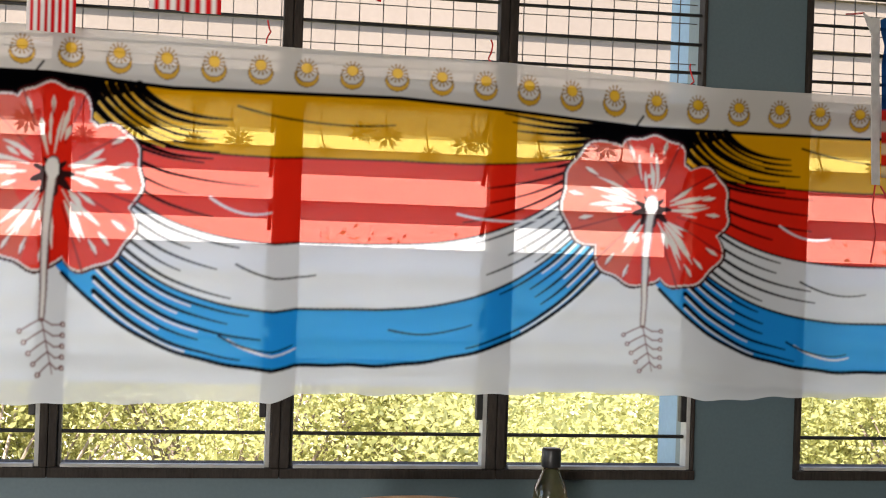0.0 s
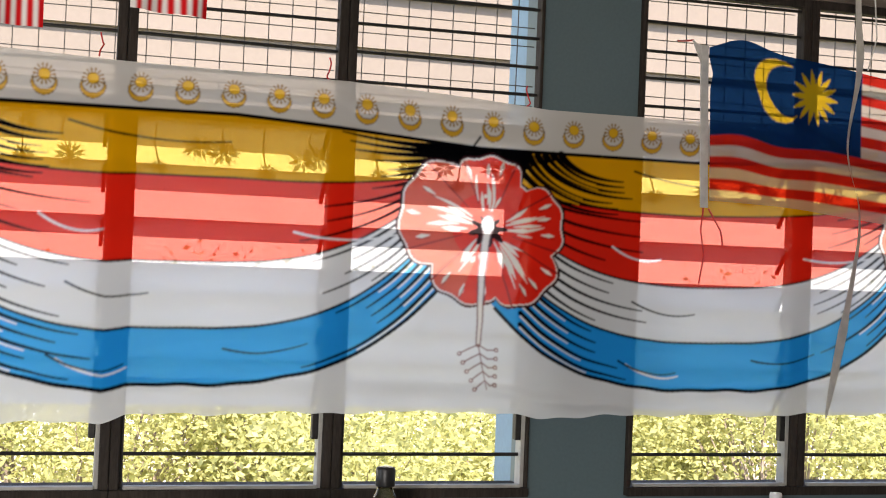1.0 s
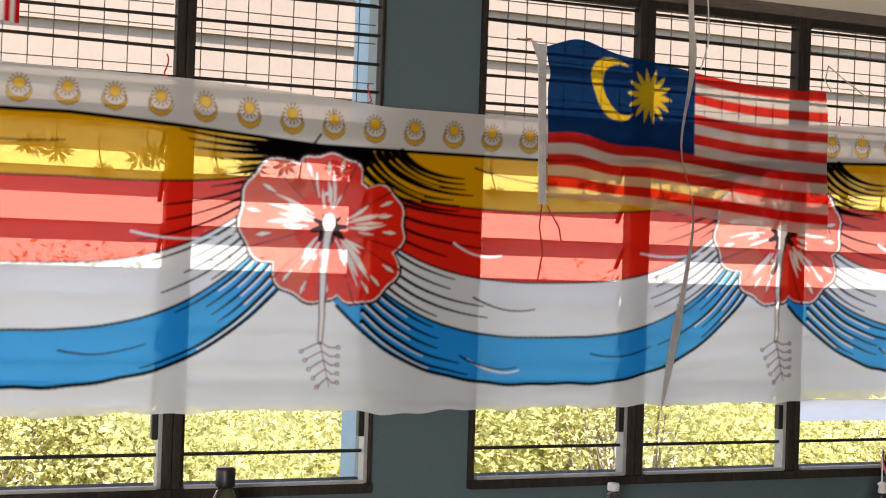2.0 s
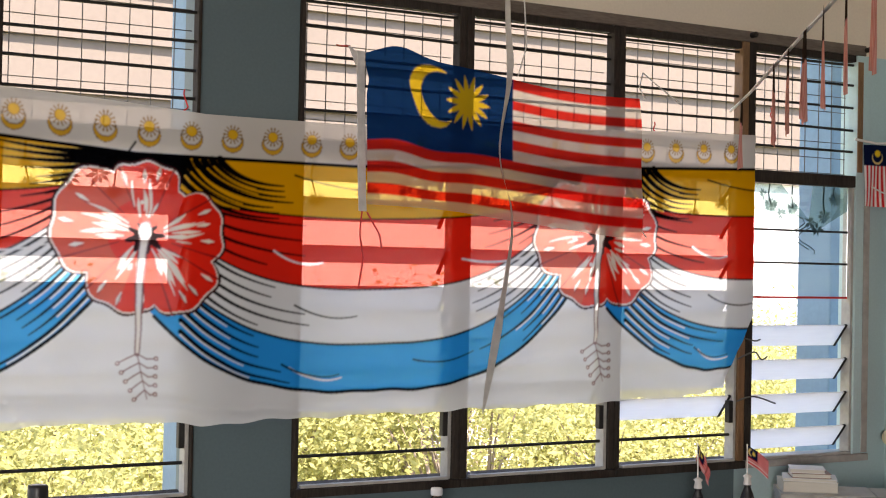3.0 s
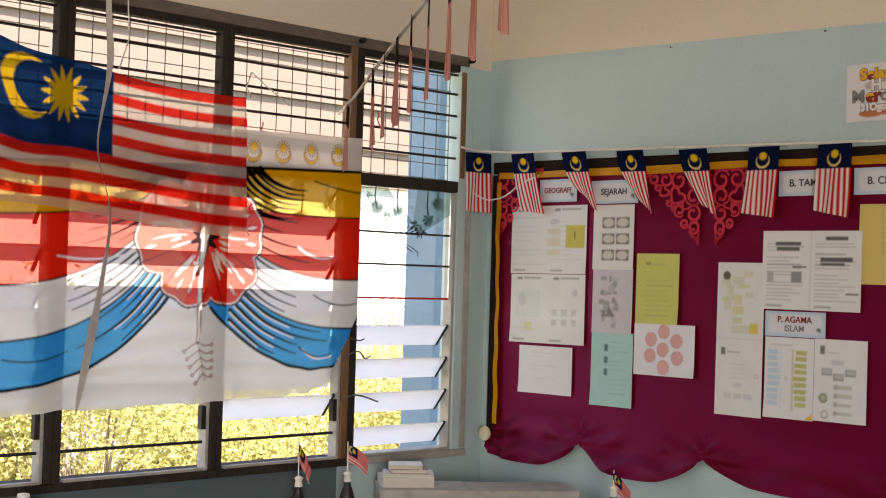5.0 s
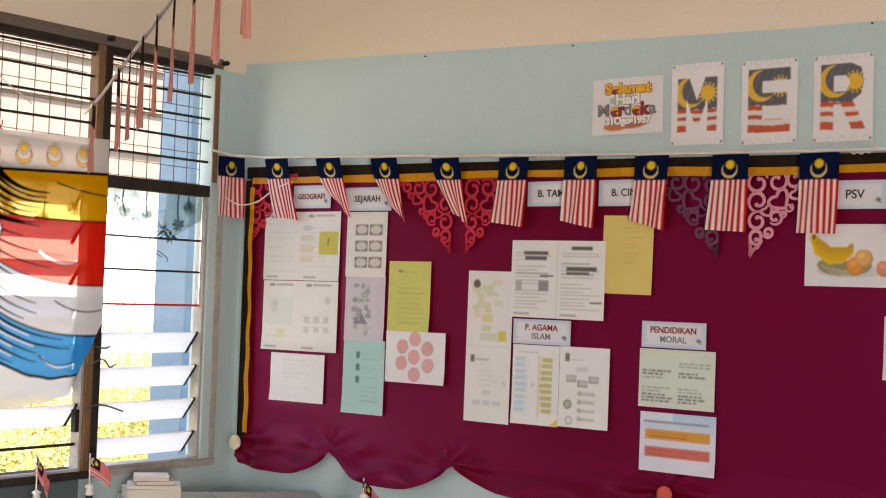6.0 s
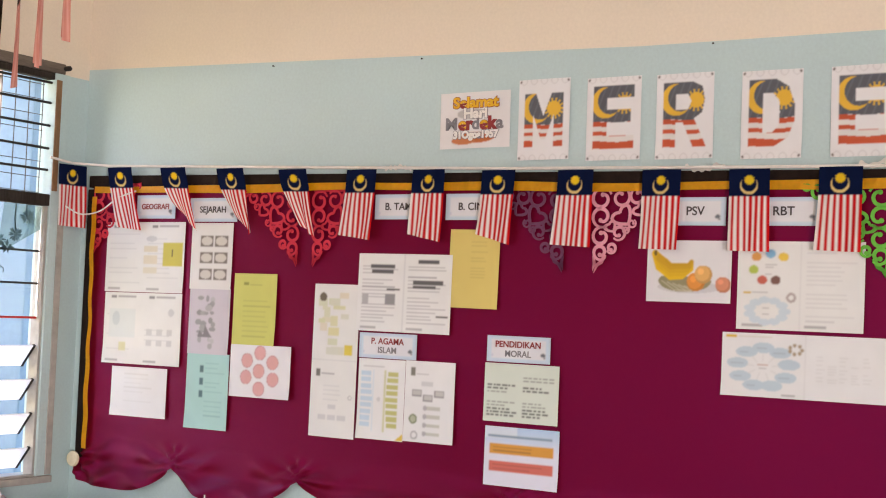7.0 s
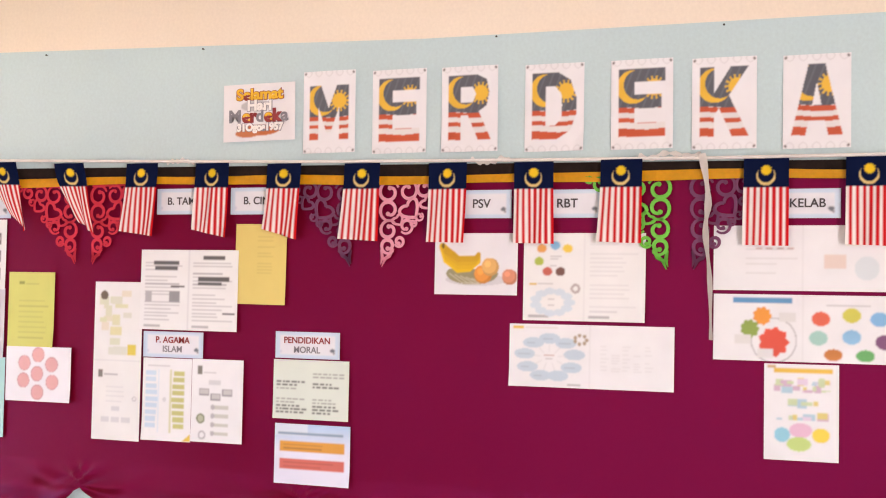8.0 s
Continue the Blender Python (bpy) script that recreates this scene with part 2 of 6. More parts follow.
def thing(name, label, category, group="", m=None):
    ob = new(name)
    ob.empty_display_size = 0.05
    if m is not None:
        ob.matrix_world = m
    return tagged(ob, label, category, group)


def block(bm, x0, x1, y0, y1, z0, z1, bevel=0.0):
    r = bmesh.ops.create_cube(bm, size=1, matrix=Matrix.LocRotScale(((x0 + x1) / 2, (y0 + y1) / 2, (z0 + z1) / 2), None, (abs(x1 - x0), abs(y1 - y0), abs(z1 - z0))))
    if bevel:
        edges = list({e for v in r["verts"] for e in v.link_edges})
        bmesh.ops.bevel(bm, geom=edges, offset=bevel, segments=2, affect="EDGES", profile=0.6)
    return bm


def blocks(*rows, bevel=0.0):
    bm = bmesh.new()
    for r in rows:
        block(bm, *r, bevel=bevel)
    return bm


def tube(bm, pts, radius, sides=6):
    """A round rod along a line of points; radius may be one number or one for each point."""
    pts = [Vector(p) for p in pts]
    rad = radius if isinstance(radius, (list, tuple)) else [radius] * len(pts)
    rings = []
    for n, p in enumerate(pts):
        d = (pts[min(n + 1, len(pts) - 1)] - pts[max(n - 1, 0)]).normalized()
        a = d.orthogonal().normalized() if n == 0 else (a - d * a.dot(d)).normalized()
        b = d.cross(a)
        rings.append([bm.verts.new(p + (a * math.cos(2 * math.pi * k / sides) + b * math.sin(2 * math.pi * k / sides)) * rad[n]) for k in range(sides)])
    for r, s in zip(rings, rings[1:]):
        for k in range(sides):
            bm.faces.new((r[k], r[(k + 1) % sides], s[(k + 1) % sides], s[k]))
    bm.faces.new(rings[0][::-1])
    bm.faces.new(rings[-1])
    return bm


def lathe(bm, profile, sides=20, at=(0, 0, 0)):
    """A turned form from (radius, height) pairs."""
    rings = [[bm.verts.new((at[0] + r * math.cos(2 * math.pi * k / sides), at[1] + r * math.sin(2 * math.pi * k / sides), at[2] + h)) for k in range(sides)] for r, h in profile]
    for r, s in zip(rings, rings[1:]):
        for k in range(sides):
            bm.faces.new((r[k], r[(k + 1) % sides], s[(k + 1) % sides], s[k]))
    bm.faces.new(rings[0][::-1])
    bm.faces.new(rings[-1])
    return bm


class Sheet:
    """A printed sheet: a fine grid w by h metres, painted with flat shapes; x from its left, y down from its top."""

    def __init__(self, w, h, step=0.0028, paper=(0.80, 0.80, 0.78)):
        nx, ny = max(2, round(w / step)) + 1, max(2, round(h / step)) + 1
        self.w, self.h, self.step = w, h, step
        self.x, self.y = np.meshgrid(np.linspace(0, w, nx), np.linspace(0, h, ny))
        self.c = np.empty((ny, nx, 3))
        self.c[:] = paper

    def put(self, mask, rgb):
        self.c[mask] = rgb

    def rect(self, x0, y0, x1, y1, rgb):
        self.put((self.x >= x0) & (self.x <= x1) & (self.y >= y0) & (self.y <= y1), rgb)

    def disc(self, cx, cy, rx, rgb, ry=None):
        self.put(((self.x - cx) / rx) ** 2 + ((self.y - cy) / (ry or rx)) ** 2 <= 1, rgb)

    def ring(self, cx, cy, r0, r1, rgb):
        d = np.hypot(self.x - cx, self.y - cy)
        self.put((d >= r0) & (d <= r1), rgb)

    def star(self, cx, cy, r, rgb, points=14, inner=0.55):
        a, d = np.arctan2(self.y - cy, self.x - cx), np.hypot(self.x - cx, self.y - cy)
        tri = np.abs((a * points / (2 * np.pi)) % 1.0 - 0.5) * 2
        self.put(d <= r * (inner + (1 - inner) * tri), rgb)

    def moon(self, cx, cy, r, rgb, dx=0.0, dy=0.0, inner=0.8):
        self.put((np.hypot(self.x - cx, self.y - cy) <= r) & (np.hypot(self.x - cx - dx, self.y - cy - dy) > r * inner), rgb)

    def poly(self, pts, rgb=None):
        inside = np.zeros(self.x.shape, bool)
        for (x0, y0), (x1, y1) in zip(pts, pts[1:] + pts[:1]):
            if y0 != y1:
                hit = ((y0 > self.y) != (y1 > self.y)) & (self.x < (x1 - x0) * (self.y - y0) / (y1 - y0) + x0)
                inside ^= hit
        if rgb is not None:
            self.put(inside, rgb)
        return inside

    def stroke(self, pts, w0, w1, rgb):
        """A brush line, w0 wide at its start and w1 at its end."""
        n = len(pts) - 1
        for k, ((x0, y0), (x1, y1)) in enumerate(zip(pts, pts[1:])):
            big = max(w0, w1)
            near = (self.x > min(x0, x1) - big) & (self.x < max(x0, x1) + big) & (self.y > min(y0, y1) - big) & (self.y < max(y0, y1) + big)
            if not near.any():
                continue
            px, py = self.x[near], self.y[near]
            l2 = (x1 - x0) ** 2 + (y1 - y0) ** 2 + 1e-12
            s = np.clip(((px - x0) * (x1 - x0) + (py - y0) * (y1 - y0)) / l2, 0, 1)
            d = np.hypot(px - x0 - s * (x1 - x0), py - y0 - s * (y1 - y0))
            cover = np.clip(((w0 + (w1 - w0) * (k + s) / n) / 2 - d) / self.step + 0.5, 0, 1)
            hit = cover > 0.02
            idx = np.argwhere(near)[hit]
            old = self.c[idx[:, 0], idx[:, 1]]
            f = cover[hit][:, None]
            self.c[idx[:, 0], idx[:, 1]] = old + (np.array(rgb) - old) * f

    def lines(self, x0, y0, x1, y1, n, rgb, rng, thick=0.0030, fill=0.8):
        """Lines of writing too small to read, as plain bars."""
        for k in range(n):
            y = y0 + (y1 - y0) * (k + 0.5) / n
            if rng.random() < fill:
                self.rect(x0, y - thick / 2, x0 + (x1 - x0) * rng.uniform(0.55, 1.0), y + thick / 2, rgb)

    def mesh(self, name, mat, shape=None):
        """The sheet as a mesh: x to the right, y up from the top edge (so downwards is negative), z out of the sheet."""
        px, py = self.x, -self.y
        pz = np.zeros_like(px)
        if shape:
            px, py, pz = shape(self.x, self.y)
        ny, nx = self.x.shape
        co = np.stack([px, py, pz], -1).reshape(-1, 3)
        i = np.arange(nx * ny).reshape(ny, nx)
        quads = np.stack([i[1:, :-1], i[1:, 1:], i[:-1, 1:], i[:-1, :-1]], -1).reshape(-1, 4)
        me = bpy.data.meshes.new(name)
        me.vertices.add(len(co))
        me.vertices.foreach_set("co", co.ravel().astype(np.float32))
        me.loops.add(quads.size)
        me.loops.foreach_set("vertex_index", quads.ravel().astype(np.int32))
        me.polygons.add(len(quads))
        me.polygons.foreach_set("loop_start", np.arange(0, quads.size, 4, dtype=np.int32))
        me.update(calc_edges=True)
        at = me.color_attributes.new("print", "FLOAT_COLOR", "POINT")
        rgba = np.ones((len(co), 4), np.float32)
        c = np.pad(self.c, ((1, 1), (1, 1), (0, 0)), "edge")
        c = (c[:-2] + 2 * c[1:-1] + c[2:]) / 4
        c = (c[:, :-2] + 2 * c[:, 1:-1] + c[:, 2:]) / 4
        rgba[:, :3] = np.clip(c.reshape(-1, 3) * ((0.96, 1.0, 1.03) if mat is PAPER else (1, 1, 1)), 0, 0.9)      # cool white paper stock
        at.data.foreach_set("color", rgba.ravel())
        me.polygons.foreach_set("use_smooth", np.ones(len(quads), bool))
        me.materials.append(mat)
        me.validate()
        return me


def lettering(name, body, size, mat, parent, m, wide=1.0, bold=0.0):
    """Words as a thin raised mesh, centred on the pose m within the parent."""
    cu = bpy.data.curves.new(name, "FONT")
    cu.body, cu.size, cu.extrude, cu.offset = body, size, 0.0004, bold
    cu.align_x, cu.align_y = "CENTER", "CENTER"
    tmp = bpy.data.objects.new(name, cu)
    scene.collection.objects.link(tmp)
    me = bpy.data.meshes.new_from_object(tmp.evaluated_get(bpy.context.evaluated_depsgraph_get()))
    bpy.data.objects.remove(tmp)
    bpy.data.curves.remove(cu)
    me.materials.clear()
    me.materials.append(mat)
    ob = new(name, me)
    ob.parent = parent
    ob.matrix_local = m @ Matrix.Diagonal((wide, 1, 1, 1))
    return ob

# ---- the room ----
WEST, SOUTH, CEIL = -9.0, -8.6, 3.35
HEAD, SILL = 2.625, 0.885          # the window row's opening
GROUPS = ((-5.885, -3.135), (-2.785, -0.125))   # the two openings of the window wall


def setting(name, bm, mat, label):
    return tagged(part(name, bm, mat), label, kind="structure")


setting("floor", blocks((WEST - 0.2, 0.2, SOUTH - 0.2, 0.2, -0.12, 0.0)), FLOOR_MAT, "worn grey cement classroom floor")
setting("ceiling", blocks((WEST - 0.2, 0.2, SOUTH - 0.2, 0.2, CEIL, CEIL + 0.12)), CEIL_PAINT, "plain white painted ceiling")

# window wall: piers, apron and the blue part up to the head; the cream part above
# Piers and left apron take the darkened blue; shade is in the colour.
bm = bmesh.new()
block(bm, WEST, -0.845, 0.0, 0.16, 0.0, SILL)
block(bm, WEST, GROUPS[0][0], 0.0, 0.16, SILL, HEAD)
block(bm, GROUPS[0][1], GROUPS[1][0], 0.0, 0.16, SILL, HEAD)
setting("wall_north", bm, SHADE_PAINT, "blue window wall, its backlit shade put into the paint colour")
# The corner strip and the apron below it keep the undarkened blue.
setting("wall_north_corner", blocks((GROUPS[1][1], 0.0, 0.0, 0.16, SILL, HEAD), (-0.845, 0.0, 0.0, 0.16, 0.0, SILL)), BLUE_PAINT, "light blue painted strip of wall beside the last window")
setting("wall_north_upper", blocks((WEST, -0.150, 0.0, 0.16, HEAD + 0.045, CEIL), (-0.150, 0.0, 0.0, 0.16, HEAD, CEIL)), CREAM_PAINT, "cream painted wall above the windows")
setting("lintel", blocks((WEST, -0.150, -0.012, 0.16, HEAD, HEAD + 0.045), bevel=0.004), HEAD_WOOD, "greyish brown weathered timber window head")
# board wall
def paint_line(bm, ends):
    """Lowers or lifts the edge where the two paints meet, which runs a little aslant."""
    for v in bm.verts:
        if abs(v.co.z - 2.6) < 0.01:
            v.co.z = ends[0] + (ends[1] - ends[0]) * min(1.0, max(0.0, (0.16 - v.co.y) / 2.76)) if v.co.y > -2.7 else ends[1]
    return bm


LINE_ENDS = (2.676, 2.612)
bm = paint_line(blocks((0.0, 0.18, -2.6, 0.16, 0.0, 2.6), (0.0, 0.18, SOUTH, -2.6, 0.0, 2.6)), LINE_ENDS)
setting("wall_east", bm, BLUE_PAINT, "light blue painted wall behind the notice board")
bm = paint_line(blocks((0.001, 0.18, -2.6, 0.16, 2.6, CEIL), (0.001, 0.18, SOUTH, -2.6, 2.6, CEIL)), LINE_ENDS)
setting("wall_east_upper", bm, CREAM_PAINT, "cream painted upper wall above the notice board")
# unseen walls behind the camera, with openings added for the fill lamps
bm = bmesh.new()
block(bm, WEST - 0.18, WEST, SOUTH, 0.16, 0.0, 0.95)
block(bm, WEST - 0.18, WEST, SOUTH, 0.16, 2.55, CEIL)
block(bm, WEST - 0.18, WEST, SOUTH, -2.95, 0.95, 2.55)
block(bm, WEST - 0.18, WEST, -0.35, 0.16, 0.95, 2.55)
setting("wall_west", bm, BACK_PAINT, "unseen dull painted wall with an opening added for a fill lamp")
setting("wall_south", blocks((WEST - 0.18, -8.3, SOUTH - 0.18, SOUTH, 0.0, CEIL), (-6.7, 0.18, SOUTH - 0.18, SOUTH, 0.0, CEIL), (-8.3, -6.7, SOUTH - 0.18, SOUTH, 2.35, CEIL)), BACK_PAINT, "unseen plain dull painted wall with a doorway added for light")
# Eave and slab are unseen, added to hold back sun and sky light.
setting("added_eave", blocks((WEST - 1.6, 1.6, 0.162, 0.63, CEIL - 0.1, CEIL)), CEIL_PAINT, "unseen white eave added over the windows")
setting("sun_block_slab", blocks((WEST - 1.6, 1.6, SOUTH - 2.0, 0.162, CEIL + 0.125, CEIL + 0.25)), CEIL_PAINT, "plain unseen slab added over the room to block the sun")


# ---- windows ----
def louvre_blade(name, x0, x1, ztop, mat, parent, label, tilt=52):
    """One glass blade: inner edge high, outer edge low; or lying nearly flat."""
    bm = bmesh.new()
    block(bm, x0 + 0.012, x1 - 0.012, -0.056, 0.056, -0.003, 0.003, bevel=0.001)
    ang = -tilt
    drop = 0.056 * math.sin(radians(-ang))
    bmesh.ops.transform(bm, matrix=pose(0, 0.045, ztop - drop, ang), verts=bm.verts)
    return part(name, bm, mat, parent, label)


def blade_clip(x, z, blade):
    bm = blocks((x - 0.006, x + 0.006, -0.058, 0.058, -0.005, 0.005))
    bmesh.ops.transform(bm, matrix=pose(0, 0.045, z - 0.044, -52), verts=bm.verts)
    return part("blade_clip", bm, IRON, blade, "black metal blade clip")


BLADES = [1.464, 1.321, 1.178, 1.035]
PANES = [(-5.83, -5.20), (-5.150, -4.512), (-4.452, -3.828), (-3.768, -3.148), (-2.768, -2.168), (-2.106, -1.485), (-1.430, -0.845), (-0.772, -0.207)]
LAID = {2.050: 44, 1.909: 42, 1.743: 29}      # blades that stand wider open
TRANSOM = (2.055, 2.105)


def window(n, x0, x1):
    left = -5.885 if n == 0 else (-2.785 if n == 4 else PANES[n - 1][1] + 0.5 * (x0 - PANES[n - 1][1]))
    right = -3.135 if n == 3 else (-0.125 if n == 7 else x1 + 0.5 * (PANES[n + 1][0] - x1))
    w = tagged(new("window_%d" % (n + 1)), "tall timber window with glass louvres and wire mesh", kind="structure")
    bm = blocks((left + 0.001, x0, -0.018, 0.035, SILL + 0.03, HEAD - 0.001), bevel=0.004)
    part("jamb", bm, DARK_WOOD, w, "dark weathered timber mullion")
    bm = blocks((x1, right - 0.001, -0.018, 0.035, SILL + 0.03, HEAD - 0.001), bevel=0.004)
    part("jamb", bm, DARK_WOOD if n < 6 else (BROWN_WOOD if n == 6 else BLUE_PAINT), w, "dark weathered timber mullion" if n < 7 else "light blue painted jamb")
    part("sill_rail", blocks((left + 0.001, right - 0.001, -0.03, 0.14, SILL, SILL + 0.03), bevel=0.004), DARK_WOOD if n < 7 else PALE_EDGE, w, "dark timber bottom rail" if n < 7 else "pale chipped bottom rail")
    part("head_rail", blocks((x0, x1, -0.01, 0.035, HEAD - 0.03, HEAD - 0.001), bevel=0.003), DARK_WOOD, w)
    part("transom", blocks((x0, x1, -0.016, 0.035, *TRANSOM), bevel=0.004), DARK_WOOD, w, "dark timber transom")
    # pale painted metal louvre channels at both sides of the lower light
    part("louvre_channel", blocks((x1 - 0.014, x1 - 0.0005, -0.008, 0.045, SILL + 0.031, TRANSOM[0] - 0.001), bevel=0.002), PALE_EDGE, w, "pale chipped metal channel")
    part("louvre_channel", blocks((x0 + 0.0005, x0 + 0.012, 0.005, 0.045, SILL + 0.031, TRANSOM[0] - 0.001), bevel=0.002), IRON, w, "black metal channel")
    part("inner_stop", blocks((x0 + 0.013, x1 - 0.015, -0.022, 0.0, SILL + 0.031, SILL + 0.042), bevel=0.002), PALE_EDGE, w, "pale chipped bottom stop")
    if n == 7:
        part("architrave", blocks((x1 + 0.045, right - 0.004, -0.024, -0.0185, SILL + 0.035, 2.05), bevel=0.002), PALE_EDGE, w, "pale painted edge strip")
        part("architrave", blocks((x1 + 0.001, x1 + 0.03, -0.024, -0.0185, 2.12, HEAD - 0.03), bevel=0.002), BROWN_WOOD, w, "brown edge strip")
    # grille of the upper light: thick rods and a wire mesh
    for z in [2.21, 2.305, 2.40, 2.495, 2.58]:
        bm = tube(bmesh.new(), [(x0, 0.008, z + random.uniform(-.004, .004)), (x1, 0.008, z + random.uniform(-.004, .004))], 0.0055, 6)
        part("grille_rod", bm, IRON, w, "black horizontal rod")
    bm = bmesh.new()
    k = x0 + 0.03
    while k < x1:
        tube(bm, [(k, 0.050, TRANSOM[1]), (k + random.uniform(-.003, .003), 0.050, HEAD)], 0.0021, 4)
        k += 0.0755
    for j in range(8):
        z = 2.115 + 0.066 * j
        tube(bm, [(x0, 0.053, z), (x1, 0.053, z + random.uniform(-.003, .003))], 0.0021, 4)
    part("wire_mesh", bm, WIRE, w, "square steel wire mesh")
    # lower light
    if n == 7:
        for z in (1.862, 1.725, 1.581):
            bm = blocks((x0 + 0.012, x1 - 0.014, 0.012, 0.022, z - 0.0045, z + 0.0045))
            part("blade_edge", bm, IRON if z != 1.581 else RED_STRING, w, "thin dark blade edge")
        for za, zb in ((1.867, 2.053), (1.730, 1.857), (1.586, 1.720)):
            ob = part("pane", blocks((x0 + 0.012, x1 - 0.014, 0.015, 0.019, za, zb)), CLEAR, w, "clear glass louvre")
            ob.visible_shadow = False
        rows = BLADES
    else:
        rows = [2.050, 1.909, 1.743, 1.605, 1.522, 1.418, 1.314] + ([1.178] if n == 6 else [1.253])
        rod = bmesh.new()
        tube(rod, [(x0 + 0.01, 0.02, 1.02), (x1 - 0.012, 0.02, 1.02)], 0.0065, 6)
        part("grille_rod", rod, IRON, w, "black horizontal rod")
        bm = blocks((x1 - 0.035, x1 - 0.0145, -0.008, 0.02, 1.07, 1.16), bevel=0.003)
        part("louvre_lever", bm, IRON, w, "black louvre lever")
    for z in rows:
        blade = louvre_blade("blade", x0, x1, z, FROST, w, "frosted white glass louvre blade", LAID.get(z, 73 if n < 7 and 1.3 < z < 1.6 else 52))
        blade_clip(x1 - 0.020, z, blade)
    return w


for n, (a, b) in enumerate(PANES):
    window(n, a, b)


def leaf_sticker(x, z, r, seed):
    """A leafy film stuck on the glass."""
    rng = random.Random(seed)
    bm = bmesh.new()
    for k in range(9):
        a = radians(40 * k + rng.uniform(-12, 12))
        l = r * rng.uniform(0.7, 1.2)
        d, s = Vector((math.cos(a), 0, math.sin(a))), Vector((-math.sin(a), 0, math.cos(a)))
        c = Vector((x, 0.011, z))
        v = [bm.verts.new(c + d * (l * t) + s * (l * wd)) for t, wd in ((0.05, 0), (0.5, 0.16), (1, 0), (0.5, -0.16))]
        bm.faces.new(v)
    return bm



def film_sheet(name, clear, cloudy, share):
    """Thin film that tints what is seen through it and scatters some of the light."""
    m, t, p = material(name)
    see, sca, mx = t.nodes.new("ShaderNodeBsdfTransparent"), t.nodes.new("ShaderNodeBsdfTranslucent"), t.nodes.new("ShaderNodeMixShader")
    see.inputs[0].default_value, sca.inputs[0].default_value = (*clear, 1), (*cloudy, 1)
    mx.inputs[0].default_value = share
    t.links.new(see.outputs[0], mx.inputs[1])
    t.links.new(sca.outputs[0], mx.inputs[2])
    t.links.new(mx.outputs[0], t.nodes["Material Output"].inputs[0])
    return m


FILM_SHEET = film_sheet("greenish_clear_film", (0.62, 0.72, 0.70), (0.55, 0.66, 0.64), 0.25)
STICKER = film_sheet("grey_green_printed_film", (0.20, 0.27, 0.26), (0.16, 0.22, 0.21), 0.5)



def daisy(x, z, r, seed):
    """A many-petalled flower with its stem, cut from the same film."""
    rng = random.Random(seed)
    bm = bmesh.new()
    n = 15
    for k in range(n):
        a = 2 * math.pi * k / n + rng.uniform(-0.1, 0.1)
        l = r * rng.uniform(0.85, 1.1)
        d, s = Vector((math.cos(a), 0, math.sin(a) * 0.8)), Vector((-math.sin(a), 0, math.cos(a)))
        c = Vector((x, 0.009 + 0.0001 * k, z))
        bm.faces.new([bm.verts.new(c + d * (l * t) + s * (l * wd)) for t, wd in ((0.1, 0), (0.6, 0.105), (1, 0), (0.6, -0.105))])
    lathe_at = Matrix.Translation((x, 0.008, z)) @ Matrix.Rotation(radians(90), 4, "X")
    bmesh.ops.create_circle(bm, cap_ends=True, radius=r * 0.24, segments=10, matrix=lathe_at)
    bend = rng.uniform(-0.03, 0.03)
    tube(bm, [(x, 0.009, z), (x + bend, 0.009, z + (2.055 - z) * 0.5), (x + bend * 0.6, 0.009, 2.053)], 0.0028, 4)
    return bm


film = thing("window_sticker", "grey-green flower film stuck on the louvre glass", "window sticker")
for a, b in PANES[:7]:
    r = random.Random(int(-a * 100))
    for k in range(4):
        px = a + (b - a) * (k + 0.5 + r.uniform(-0.3, 0.3)) / 4
        part("flower", daisy(px, r.uniform(1.915, 1.965) if k % 2 else r.uniform(1.895, 1.92), r.uniform(0.045, 0.075) if k % 2 else r.uniform(0.030, 0.042), k + int(-a * 10)), STICKER, film)
    for k in range(3):
        px, pz, pr = r.uniform(a + 0.05, b - 0.05), r.uniform(1.94, 2.02), r.uniform(0.03, 0.05)
        part("leaf", leaf_sticker(px, pz, pr, k + int(-a * 10)), STICKER, film)
for sx, sz, sr in ((-0.60, 1.93, 0.030), (-0.44, 1.90, 0.035), (-0.40, 1.87, 0.035), (-0.70, 2.01, 0.03)):
    part("leaf", leaf_sticker(sx, sz, sr, int(sx * -100)), STICKER, film)
bm = bmesh.new()
for k in range(3):
    tube(bm, [(-0.52 + 0.03 * k + 0.05 * math.sin(j * 0.9 + k), 0.011, 1.93 - 0.018 * j - 0.02 * k) for j in range(8)], 0.0022, 4)
part("stem", bm, STICKER, film)
for k, (px, pz, pr) in enumerate(((-0.66, 1.965, 0.045), (-0.54, 1.955, 0.040), (-0.30, 2.000, 0.045), (-0.36, 1.925, 0.042))):
    part("flower", daisy(px, pz, pr, 60 + k), STICKER, film)
bm = bmesh.new()
for pts in (((-0.770, 2.053), (-0.600, 2.053), (-0.500, 1.960), (-0.440, 1.905), (-0.560, 1.925), (-0.770, 1.945)), ((-0.425, 2.053), (-0.222, 2.053), (-0.222, 1.955), (-0.330, 1.900), (-0.420, 1.850), (-0.445, 1.905))):
    bm.faces.new([bm.verts.new((x, 0.0135, z)) for x, z in pts])
bmesh.ops.solidify(bm, geom=bm.faces, thickness=0.0006)
part("backing", bm, FILM_SHEET, film, "pale see-through backing")

# ---- outside ----
setting("ground", blocks((-400, 400, 0.4, 800, -3.4, -3.2)), GROUND_MAT, "dry grassy ground below the windows")
